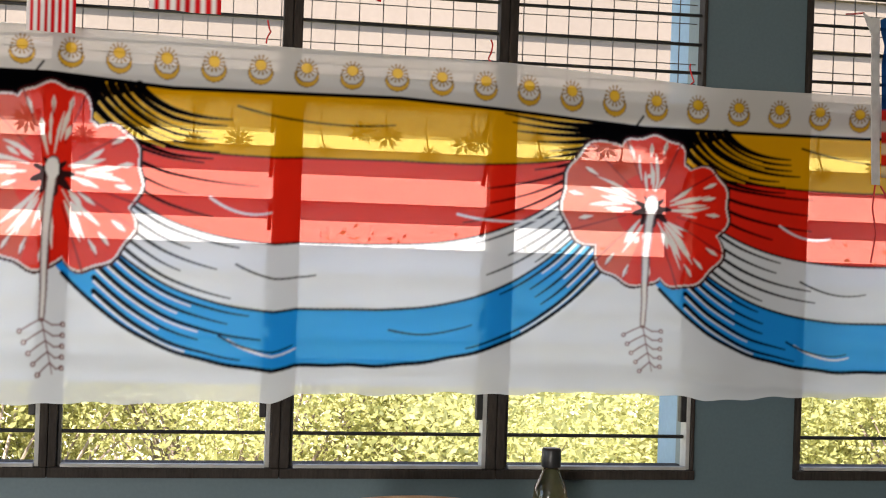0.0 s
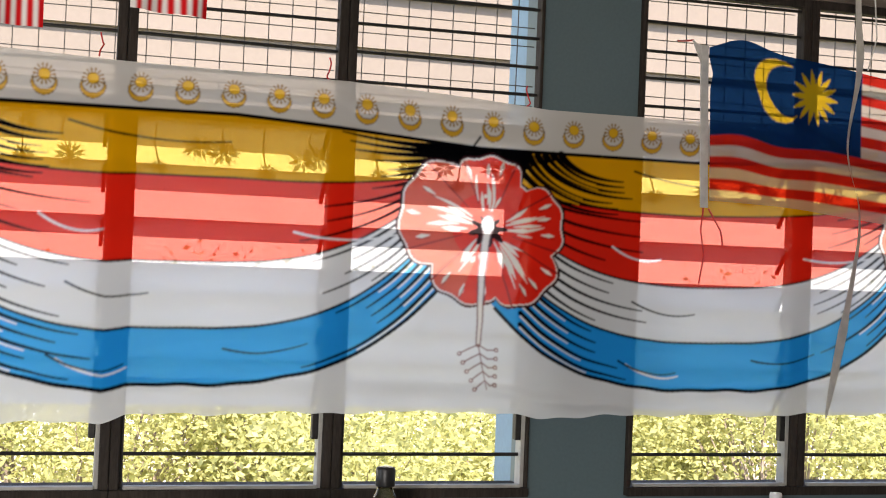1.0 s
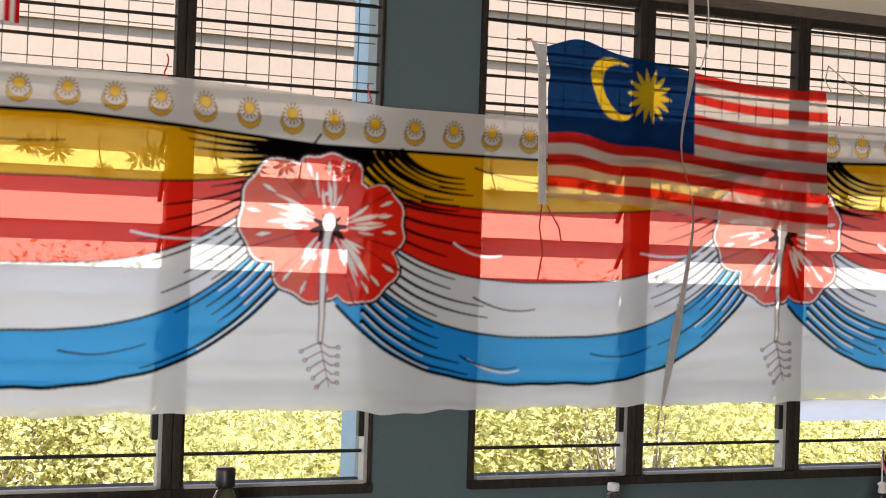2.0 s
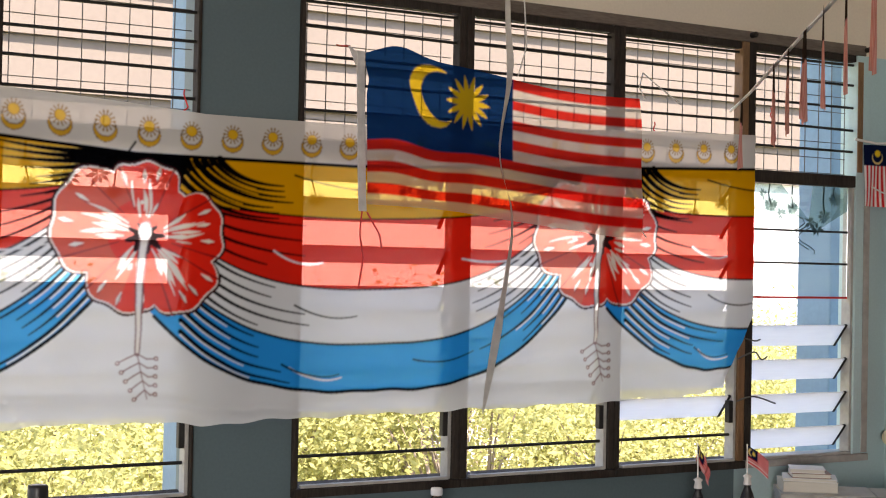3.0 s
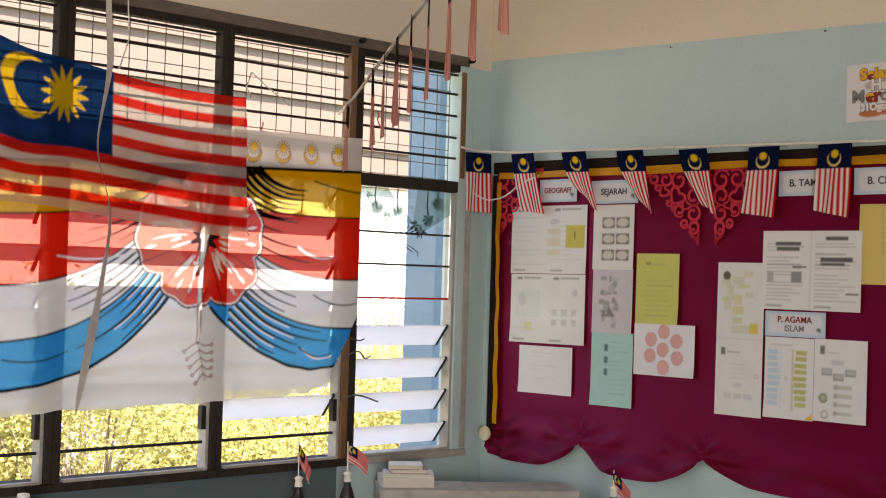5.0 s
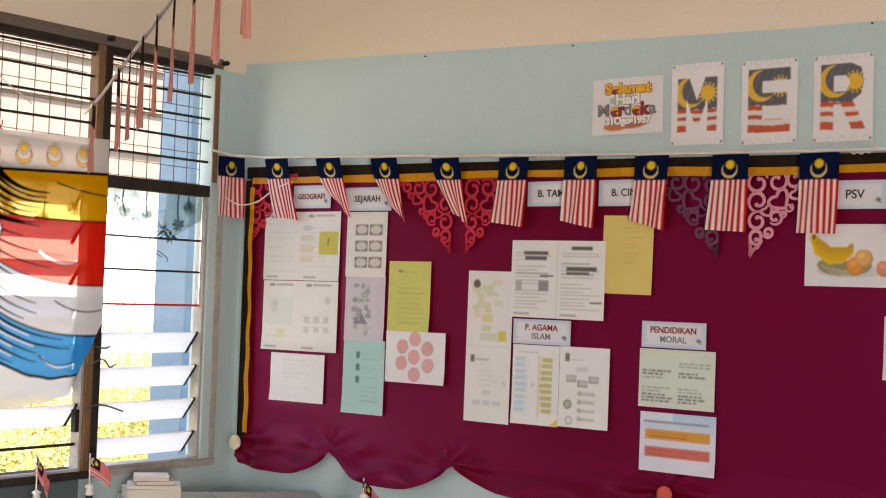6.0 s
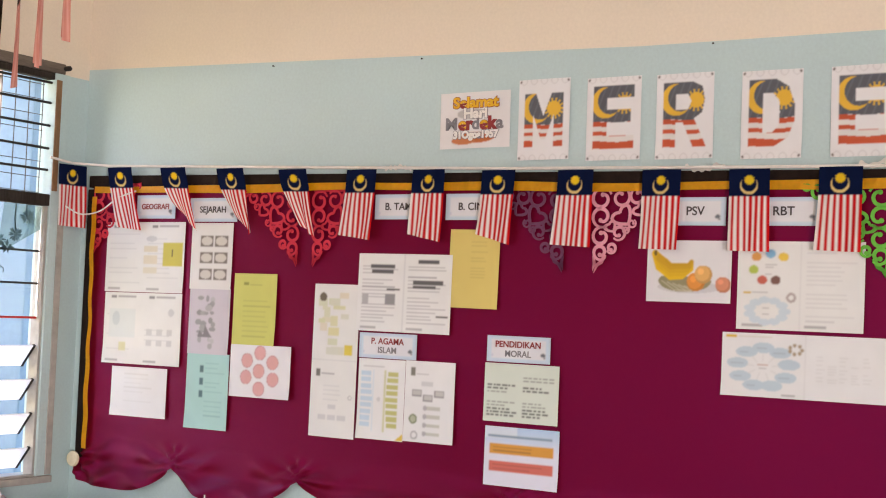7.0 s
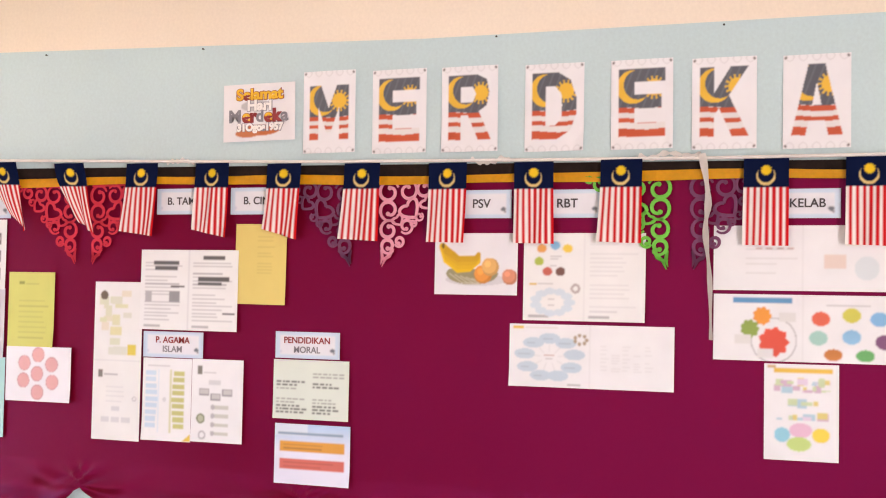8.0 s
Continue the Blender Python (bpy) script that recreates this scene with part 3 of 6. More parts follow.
for cx in ((-3.04, -2.87), (0.06, 0.25)):
    setting("exterior_column", blocks((cx[0], cx[1], 0.40, 0.62, -3.2, CEIL - 0.1), bevel=0.01), COL_BLUE, "blue painted concrete column outside the windows")

house = thing("school_block", "long pale school building across the yard", "building")
part("lower_wall", blocks((-30, 45, 16.0, 22, -3.2, 3.45)), OUT_WHITE, house, "white rendered lower storey")
# Upper storey, roof and ledges share the cream with the shade in it.
part("upper_wall", blocks((-30, 45, 15.9, 22, 3.45, 8.0)), OUT_CREAM, house, "pinkish cream upper storey with shade put into its colour")
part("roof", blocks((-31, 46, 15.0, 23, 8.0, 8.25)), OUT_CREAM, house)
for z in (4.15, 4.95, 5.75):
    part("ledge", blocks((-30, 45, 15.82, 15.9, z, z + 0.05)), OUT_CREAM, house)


def tree(seed, leaves=26000, twigs=3):
    rng = random.Random(seed)
    t = thing("tree", "sunlit yellow-green leafy tree outside the windows", "tree", "trees outside")
    bm = bmesh.new()
    tube(bm, [(0, 0, 0), (0.05, 0.02, 1.0), (0.0, 0.05, 1.8)], [0.13, 0.10, 0.08], 8)
    tips = []
    for k in range(9):
        a, r = rng.uniform(0, 6.28), rng.uniform(0.8, 1.7)
        top = Vector((r * math.cos(a), r * math.sin(a), rng.uniform(2.2, 4.0)))
        mid = Vector((top.x * 0.4, top.y * 0.4, 2.0 + 0.3 * (top.z - 2.0)))
        tube(bm, [(0, 0.04, 1.3 + 0.06 * k), mid, top], [0.05, 0.03, 0.008], 5)
        tips.append(top)
        for j in range(twigs):
            e = top + Vector((rng.uniform(-.5, .5), rng.uniform(-.5, .5), rng.uniform(-.2, .5)))
            tube(bm, [mid, (mid + e) / 2 + Vector((0, 0, .08)), e], [0.02, 0.013, 0.004], 4)
            tips.append(e)
    part("trunk", bm, BARK, t, "grey trunk with thin branches")
    co, fa = [], []
    for k in range(leaves):
        c = tips[k % len(tips)]
        p = Vector((rng.gauss(c.x, 0.34), rng.gauss(c.y, 0.34), rng.gauss(c.z, 0.30)))
        d = Vector((rng.gauss(0, 1), rng.gauss(0, 1), rng.gauss(-0.3, 0.7))).normalized()
        s = d.cross(Vector((rng.gauss(0, 1), rng.gauss(0, 1), rng.gauss(0, 1)))).normalized()
        l = rng.uniform(0.048, 0.090)
        n = len(co)
        co += [p, p + d * l * 0.5 + s * l * 0.24, p + d * l, p + d * l * 0.5 - s * l * 0.24]
        fa.append((n, n + 1, n + 2, n + 3))
    me = bpy.data.meshes.new("crown")
    me.from_pydata(co, [], fa)
    me.materials.append(LEAF)
    cr = new("crown", me)
    cr.parent = t
    return t


rng = random.Random(4)
proto = [tree(11), tree(37, 14000, 8), tree(23)]
places = [(-6.6, 7.6), (-4.4, 8.4), (-2.2, 7.4), (0.2, 8.3), (2.4, 7.5), (4.8, 8.5), (7.2, 7.8), (9.8, 8.6), (-3.3, 10.6), (1.2, 10.8), (6.0, 10.9), (-8.6, 9.0), (12.2, 9.2), (-5.6, 10.3), (-1.1, 10.2), (3.6, 10.4), (8.3, 10.8)]
for k, (x, y) in enumerate(places):
    m = pose(x, y, -3.2 + rng.uniform(-0.25, 0.1) - 0.12 - (0.30 if x > 4 else 0), 0, 0, rng.uniform(0, 360))
    if k < 3:
        proto[k].matrix_world = m
    else:
        copy_thing(proto[2 * (k % 2)], m)


# pegs and nails left in the walls
for m, r in ((Matrix.Translation((-0.158, -0.014, 2.650)) @ pose(0, 0, 0, 90), 0.011), (Matrix.Translation((-0.80, -0.014, 2.652)) @ pose(0, 0, 0, 90), 0.012)):
    ob = part("peg", lathe(bmesh.new(), [(r * 0.7, 0.0), (r, 0.004), (r, 0.030), (r * 0.6, 0.036)], 10), IRON)
    ob.matrix_world = m
    tagged(ob, "dark peg in the timber window head", "peg", "pegs and nails")
for y, z in ((-1.72, 2.620), (-1.02, 2.632), (-2.86, 2.604), (-3.62, 2.600)):
    ob = part("nail", lathe(bmesh.new(), [(0.0015, 0.0), (0.0015, 0.008), (0.0038, 0.009), (0.003, 0.011)], 8), IRON)
    ob.matrix_world = board_at(y, z, 0.0)
    tagged(ob, "dark nail in the wall at the paint line", "nail", "pegs and nails")

# ---- banner ----
YEL, RED, WHI, BLU, BLK = (0.80, 0.37, 0.004), (0.88, 0.022, 0.009), (0.84, 0.87, 0.90), (0.004, 0.33, 0.88), (0.0015, 0.0015, 0.002)
NAVY = (0.006, 0.012, 0.045)
FLOWERS = (-6.96, -5.185, -3.325, -1.565, 0.2)
B_LEFT, B_RIGHT, B_TOP, B_BOT = -5.9, -0.808, 2.205, 1.150


def swag_z(u, low, rise):
    v = np.where(u < 0.47, (u - 0.47) / 0.47, (u - 0.47) / 0.44)
    return low + rise * np.abs(v) ** 3


BANDS = ((1.862, 0.085), (1.606, 0.31), (1.407, 0.36), (1.238, 0.31))


def banner_sheet():
    s = Sheet(B_RIGHT - B_LEFT, B_TOP - B_BOT, 0.0030, WHI)
    X, Z = s.x + B_LEFT, B_TOP - s.y
    rng = random.Random(7)

    def brush(pts, w0, w1, rgb):
        s.stroke([(x - B_LEFT, B_TOP - z) for x, z in pts], w0, w1, rgb)

    line_z = 2.055
    s.put(Z > line_z, (0.68, 0.645, 0.59))       # doubled hem along the top, its duller shade put into the print
    for xa, xb in zip(FLOWERS, FLOWERS[1:]):
        u = (X - xa) / (xb - xa)
        zone = (u >= 0) & (u < 1) & (Z < line_z)
        top = np.full_like(u, line_z)
        for (low, rise), rgb in zip(BANDS, (YEL, RED, WHI, BLU)):
            b = swag_z(u, low, rise)
            s.put(zone & (Z <= top) & (Z > b), rgb)
            top = b
        for (low, rise), wd in zip(BANDS, (0.006, 0.007, 0.008, 0.012)):
            us = np.linspace(0.02, 0.98, 90)
            brush([(xa + (xb - xa) * q, float(swag_z(np.array(q), low, rise))) for q in us], wd, wd, BLK)
        # folds drawn as tapered brush lines that fan out from both flowers
        edges = [(line_z, 0.0)] + list(BANDS)
        for side in (0, 1):
            for b, ((l0, r0), (l1, r1)) in enumerate(zip(edges, edges[1:])):
                if b == 0:
                    for k in range(7):
                        f = k / 6
                        if side == 0:
                            x0, z0 = xa + 0.245 - 0.165 * f, line_z - 0.004 - 0.02 * f
                            x1, z1 = xa + 0.50 - 0.05 * f + rng.uniform(-.04, .04), line_z - 0.085 - 0.115 * f
                            pts = [(x0 + (x1 - x0) * t ** 1.25, z1 + (z0 - z1) * (1 - t) ** 2.2) for t in np.linspace(0, 1, 22)]
                        else:
                            x0, z0 = xb - 0.10 - 0.03 * f, line_z - 0.008 - 0.075 * f
                            x1, z1 = xb - 0.50 + 0.17 * f + rng.uniform(-.05, .05), line_z - 0.012 - 0.155 * f
                            pts = [(x0 + (x1 - x0) * t, z0 + (z1 - z0) * t ** 1.3 - 0.012 * math.sin(t * 3.14)) for t in np.linspace(0, 1, 22)]
                        brush(pts, 0.026, 0.0045, BLK)
                        if side == 0 and k > 1:
                            brush([(x + 0.009, z + 0.013) for x, z in pts[3:15]], 0.0045, 0.0045, YEL)
                    continue
                for k in range(5 if b != 1 else 4):
                    f = (k + 0.6) / (5.2 if b != 1 else 4.6)
                    reach = rng.uniform(0.20, 0.33) if b != 3 else rng.uniform(0.18, 0.36)
                    us = np.linspace(0.07, reach, 22)
                    if side:
                        us = 1 - us
                    pts = []
                    for q in us:
                        e = (q if not side else 1 - q)
                        g = f + (0.25 * (0.3 - e) if b == 0 else 0.0)
                        z0, z1 = float(swag_z(np.array(q), l0, r0)), float(swag_z(np.array(q), l1, r1))
                        drop = max(0.0, (0.17 - e)) * (1.6 if b == 0 else 0.5)
                        pts.append((xa + (xb - xa) * q, min(line_z, z0 + (z1 - z0) * g + drop * (0.55 if b == 0 else 0.2))))
                    brush(pts, 0.017 if b in (0, 3) else 0.014, 0.0045, BLK)
                    if b in (0, 2, 3):
                        brush([(x, z - 0.011) for x, z in pts[:14]], 0.006, 0.004, WHI if b != 0 else YEL)
        # a dark or pale crease in the middle of each band
        w = xb - xa
        for cu, cz, half, rgb in ((0.42, 1.968, 0.13, BLK), (0.36, 1.508, 0.065, BLK), (0.34, 1.288, 0.055, WHI), (0.75, 1.70, 0.09, WHI), (0.30, 1.70, 0.05, WHI),
                                  (0.62, 1.335, 0.07, BLK), (0.33, 1.300, 0.06, BLK)):
            c = xa + w * cu
            brush([(c + half * w * q, cz + 0.022 * q * q - 0.02 * q * (0.5 if cu > 0.6 else 1) * (1 if cu < 0.6 else -1)) for q in np.linspace(-1, 1, 13)], 0.007, 0.0045, rgb)
        # dark knot behind the head of each flower
    for xc in FLOWERS:
        s.put((np.abs(X - xc) < 0.145 - 0.3 * (line_z - Z)) & (Z < line_z) & (Z > 1.90), BLK)
    s.put((Z < line_z + 0.004) & (Z > line_z - 0.006), BLK)

    # hibiscus flowers
    for n, xc in enumerate(FLOWERS):
        zc = 1.782
        dx, dz = X - xc, Z - zc
        r, a = np.hypot(dx, dz), np.arctan2(dz, dx)
        lobes = [(90, 0.245, 0.38), (8, 0.262, 0.40), (-50, 0.290, 0.35), (-112, 0.270, 0.37), (168, 0.296, 0.54)]
        edge = np.zeros_like(r)
        for deg, ln, half in lobes:
            da = np.abs((a - radians(deg) + np.pi) % (2 * np.pi) - np.pi) / (half * 1.75)
            ripple = 0.0055 * np.cos(a * 15 + n)
            edge = np.maximum(edge, np.where(da < 1, ln * np.sqrt(np.clip(1 - da ** 4 * 0.55, 0, 1)) + ripple, 0.19))
        body = r < edge
        s.put(r < edge + 0.008, (0.05, 0.01, 0.01))
        s.put(body, (0.85, 0.72, 0.66))
        s.put(r < edge - 0.006, RED)
        s.put((r < edge - 0.006) & (np.abs(a) > 1.9) & (r > 0.12), (0.76, 0.07, 0.03))
        for deg, ln, half in lobes:                      # petal seams
            for sg in (-1, 1):
                th = radians(deg) + sg * half * 1.02
                brush([(xc + q * math.cos(th), zc + q * math.sin(th)) for q in np.linspace(0.09, ln * 0.97, 9)], 0.003, 0.006, (0.30, 0.01, 0.01))
            for k in range(8):                           # pale feathered streaks, some broken off from the heart
                th = radians(deg) + half * 0.80 * (k - 3.5) / 3.5 + rng.uniform(-0.06, 0.06)
                r0, r1 = rng.uniform(0.05, 0.11), ln * rng.uniform(0.40, 0.80)
                bend = rng.uniform(-0.25, 0.25)
                vein = [(xc + q * math.cos(th + bend * (q - r0) / r1), zc + q * math.sin(th + bend * (q - r0) / r1)) for q in np.linspace(r0, r1, 11)]
                wide = rng.uniform(0.006, 0.017)
                brush(vein[:7], 0.003, wide, (0.88, 0.80, 0.70))
                brush(vein[6:], wide, 0.002, (0.88, 0.80, 0.70))
                if k % 3 == 0:
                    q0 = ln * rng.uniform(0.66, 0.78)
                    dash = [(xc + q * math.cos(th + 0.1), zc + q * math.sin(th + 0.1)) for q in np.linspace(q0, q0 + 0.045, 6)]
                    brush(dash[:4], 0.003, 0.013, (0.88, 0.80, 0.70))
                    brush(dash[3:], 0.013, 0.003, (0.88, 0.80, 0.70))
                    brush([(x, z - 0.009) for x, z in dash], 0.003, 0.002, (0.30, 0.01, 0.01))
        s.put(np.hypot(dx * 0.8, dz + 0.01) < 0.042 + 0.012 * np.cos(a * 9), (0.03, 0.01, 0.01))
        stem = [(xc + 0.004 - 0.030 * q ** 2 - 0.012 * math.sin(q * 4), zc + 0.03 - 0.43 * q) for q in np.linspace(0, 1, 22)]
        brush(stem, 0.034, 0.018, (0.16, 0.06, 0.06))
        brush(stem, 0.023, 0.009, (0.88, 0.84, 0.80))
        s.put(np.hypot(dx, (dz - 0.012) * 0.7) < 0.020, (0.90, 0.87, 0.84))
        tx, tz = stem[-1]
        twig = (0.22, 0.09, 0.09)
        brush([(tx + 0.035 * q, tz - 0.15 * q) for q in (0, 0.5, 1)], 0.004, 0.003, twig)
        for k in range(5):
            bx, bz = tx + 0.007 * k, tz - 0.03 * k
            for sg in (-1, 1):
                l = 0.062 - 0.007 * k
                p = [(bx, bz), (bx + sg * l * 0.5, bz - 0.016), (bx + sg * l, bz - (0.014 if sg > 0 else 0.034))]
                brush(p, 0.0045, 0.0045, twig)
                qx, qz = p[-1]
                d = np.hypot(X - qx, Z - qz)
                s.put((d < 0.008), twig)
                s.put((d < 0.004), (0.8, 0.7, 0.68))
    # row of little suns over crescents along the white header
    k = -5.283 - 0.1403 * 8
    while k < B_RIGHT - 0.02:
        cz = 2.128
        d = np.hypot(X - k, Z - cz + 0.014)
        di = np.hypot(X - k, Z - cz + 0.003)
        s.put((d < 0.0385) & (di > 0.0305), (0.16, 0.085, 0.02))
        s.put((d < 0.0360) & (di > 0.0335), (0.70, 0.38, 0.03))
        dd, aa = np.hypot(X - k, Z - cz - 0.012), np.arctan2(Z - cz - 0.012, X - k)
        s.put(dd < 0.019 + 0.014 * (np.cos(aa * 14) > 0.35), (0.30, 0.15, 0.02))
        s.put(dd < 0.0165, (0.80, 0.45, 0.02))
        k += 0.1403
    return s


TOP_AT = ((-6.4, 0.030), (-5.2, 0.028), (-4.5, 0.004), (-3.8, -0.004), (-3.4, -0.026), (-3.13, -0.046), (-2.5, -0.046), (-1.9, -0.010), (-1.35, 0.016), (-0.8, 0.034))
LINE_AT = ((-6.4, 0.04), (-5.2, 0.040), (-4.84, 0.012), (-4.15, 0.018), (-3.83, 0.0), (-3.36, -0.036), (-2.6, -0.037), (-1.36, 0.022), (-0.8, 0.046))
BOT_AT = ((-6.4, -0.03), (-5.16, -0.041), (-4.52, -0.025), (-4.45, -0.004), (-3.4, 0.018), (-3.13, 0.0), (-2.8, 0.01), (-2.0, 0.02), (-1.3, 0.035), (-0.8, 0.05))


def banner_shape(x, y):
    X, Z = x + B_LEFT, B_TOP - y
    dt, dl, db = (np.interp(X, *zip(*t)) for t in (TOP_AT, LINE_AT, BOT_AT))
    f = (Z - B_BOT) / (2.055 - B_BOT)
    d = np.where(f <= 1, db + (dl - db) * f, dl + (dt - dl) * np.clip((Z - 2.055) / (B_TOP - 2.055), 0, 1))
    g = np.clip(1 - f, 0, 1)
    Zw = Z + d + 0.004 * np.sin(X * 17) * g ** 6 + 0.003 * np.sin(X * 41 + 1) * g ** 6
    # the lower right corner is cut away and blown inwards
    Xw = X - np.clip(X + 1.25, 0, 1) * np.clip(1.46 - Z, 0, 1) * 1.15
    Zw = Zw + np.clip(X + 1.0, 0, 1) * np.clip(1.35 - Z, 0, 1) * 0.9
    out = 0.105 + 0.004 * np.sin(X * 9 + Z * 3) * (0.3 + g) + 0.0025 * np.sin(X * 23 - Z * 7) * (0.2 + g) + 0.0015 * np.sin(Z * 60 + np.sin(X * 5) * 2)
    out = out + 0.012 * np.exp(-((Z - 1.27 - 0.13 * (X + 2.2)) / 0.02) ** 2) * np.exp(-((X + 2.2) / 0.35) ** 2) + 0.010 * np.exp(-((Z - 1.2 + 0.10 * (X + 3.0)) / 0.02) ** 2) * np.exp(-((X + 3.0) / 0.3) ** 2)
    return -4.6 + (Xw + 4.6) * 0.9895, 1.65 + (Zw - 1.65) * 0.9895, out      # it hangs on a string, a hand off the wall


banner = new("swag_banner", banner_sheet().mesh("swag_banner", BANNER_CLOTH, banner_shape))
banner.matrix_world = ON_WINDOWS
tagged(banner, "sheer white banner with printed swags and hibiscus over the windows", "banner")

# ---- large national flag ----
FW, FH = 1.13, 0.515


def big_flag():
    s = Sheet(FW, FH, 0.0032, (0.86, 0.80, 0.70))
    for k in range(14):
        if k % 2 == 0:
            s.rect(0, FH * k / 14, FW, FH * (k + 1) / 14, (0.80, 0.03, 0.02))
    s.rect(0, 0, 0.592, FH * 8 / 14, (0.006, 0.045, 0.17))
    s.moon(0.254, 0.120, 0.100, (0.88, 0.58, 0.02), dx=0.029, dy=-0.005, inner=0.83)
    s.star(0.398, 0.120, 0.096, (0.88, 0.58, 0.02), 14, 0.44)
    return s


def big_flag_shape(x, y):
    u, v = x / FW, y / FH
    X = -2.684 + 1.094 * u + v * (0.012 + 0.008 * u)
    top = 2.356 - 0.052 * u + 0.040 * np.exp(-((u - 0.10) / 0.09) ** 2) + 0.012 * np.sin(u * 6.0)
    bot = 1.876 - 0.074 * u + 0.012 * np.sin(u * 5.5)
    Z = top + (bot - top) * v
    ripple = 0.014 * np.exp(-((v - 0.18 - 0.95 * u) / 0.07) ** 2) * np.exp(-(u / 0.55) ** 2)
    out = 0.31 + 0.020 * np.sin(u * 7 + v * 2.2) + ripple * 1.4 + 0.010 * np.sin(u * 16 - v * 3) * v + 0.012 * np.sin(v * 9) * (u > 0.5) * (u - 0.5)
    Z = Z - 0.030 * np.exp(-((u - 0.22) / 0.12) ** 2) * np.sin(v * np.pi) * v
    return X, Z, out


flag = thing("national_flag", "large thin striped flag with yellow crescent and star hung on strings", "flag")
fo = new("cloth", big_flag().mesh("cloth", BIG_FLAG_CLOTH, big_flag_shape))
fo.parent, fo.matrix_world = flag, ON_WINDOWS
bm = bmesh.new()
lv = [(-2.70, 2.372), (-2.697, 2.25), (-2.692, 2.1), (-2.688, 1.98), (-2.682, 1.853)]
for a, b in zip(lv, lv[1:]):
    q = [bm.verts.new(p) for p in ((a[0] - 0.015, -0.312, a[1]), (a[0] + 0.014, -0.306, a[1]), (b[0] + 0.014, -0.306, b[1]), (b[0] - 0.015, -0.312, b[1]))]
    bm.faces.new(q)
q = [bm.verts.new(p) for p in ((-2.745, -0.312, 2.385), (-2.684, -0.308, 2.352), (-2.70, -0.31, 2.30), (-2.716, -0.312, 2.32))]
bm.faces.new(q)
bmesh.ops.remove_doubles(bm, verts=bm.verts, dist=0.0001)
bmesh.ops.solidify(bm, geom=bm.faces, thickness=0.004)
part("sleeve", bm, WHITE_TAPE, flag, "white pole sleeve")
bm = bmesh.new()
tube(bm, [(-2.74, -0.31, 2.385), (-2.71, -0.18, 2.405), (-2.655, -0.02, 2.435)], 0.003, 5)
part("tie", bm, RED_STRING, flag)
for pts in (((-2.683, -0.31, 1.855), (-2.69, -0.31, 1.78), (-2.675, -0.31, 1.70), (-2.69, -0.31, 1.61)), ((-2.665, -0.31, 1.85), (-2.62, -0.312, 1.78), (-2.61, -0.31, 1.735))):
    part("loose_thread", tube(bmesh.new(), pts, 0.0028, 5), RED_STRING, flag, "loose red thread")
for pts in (((-1.556, -0.31, 2.305), (-1.50, -0.2, 2.36), (-1.35, -0.02, 2.45)), ((-1.54, -0.31, 1.80), (-1.50, -0.2, 1.85), (-1.42, -0.02, 1.90)), ((-2.10, -0.31, 2.34), (-2.03, -0.25, 2.46), (-2.02, -0.2, 2.75), (-2.02, -0.2, 3.35)), ((-1.35, -0.02, 2.45), (-1.30, -0.05, 2.40), (-1.16, -0.02, 2.34))):
    part("hanging_string", tube(bmesh.new(), pts, 0.0026, 5), WHITE_STRING, flag, "thin white string")


def ribbon(bm, pts, width, twist0, twist1, normal=(0, -1, 0)):
    """A flat twisted tape along a line of points."""
    pts = [Vector(p) for p in pts]
    prev = None
    for n, p in enumerate(pts):
        d = (pts[min(n + 1, len(pts) - 1)] - pts[max(n - 1, 0)]).normalized()
        t = twist0 + (twist1 - twist0) * n / (len(pts) - 1)
        side = Matrix.Rotation(t, 3, d) @ d.cross(Vector(normal)).normalized()
        w = width[n] if isinstance(width, (list, tuple)) else width
        cur = (bm.verts.new(p - side * w / 2), bm.verts.new(p + side * w / 2))
        if prev:
            bm.faces.new((prev[0], prev[1], cur[1], cur[0]))
        prev = cur
    return bm


def smooth_line(pts, n):
    """Points along a soft curve through the given ones."""
    pts = [Vector(p) for p in pts]
    out = []
    for i in range(len(pts) - 1):
        p0, p1, p2, p3 = pts[max(i - 1, 0)], pts[i], pts[i + 1], pts[min(i + 2, len(pts) - 1)]
        for k in range(n):
            t = k / n
            out.append(0.5 * (2 * p1 + (p2 - p0) * t + (2 * p0 - 5 * p1 + 4 * p2 - p3) * t * t + (3 * p1 - p0 - 3 * p2 + p3) * t ** 3))
    return out + [pts[-1]]


tape_pts = smooth_line([(-2.172, -0.35, 3.35), (-2.171, -0.35, 2.60), (-2.163, -0.36, 2.34), (-2.198, -0.36, 2.068), (-2.145, -0.36, 1.860), (-2.162, -0.36, 1.648), (-2.245, -0.36, 1.188)], 8)
wid = [0.030 - 0.012 * abs(math.sin(k * 0.21)) for k in range(len(tape_pts))]
wid[-6:] = [0.034, 0.030, 0.026, 0.020, 0.013, 0.004]
bm = ribbon(bmesh.new(), tape_pts, wid, 0.1, 0.4 + 3.1)
bmesh.ops.solidify(bm, geom=bm.faces, thickness=0.0015)
hang = part("hanging_tape", bm, WHITE_TAPE)
tagged(hang, "twisted greyish white tape hanging from the ceiling", "tape")

# ---- strings of small flags ----
SW, SH = 0.136, 0.268


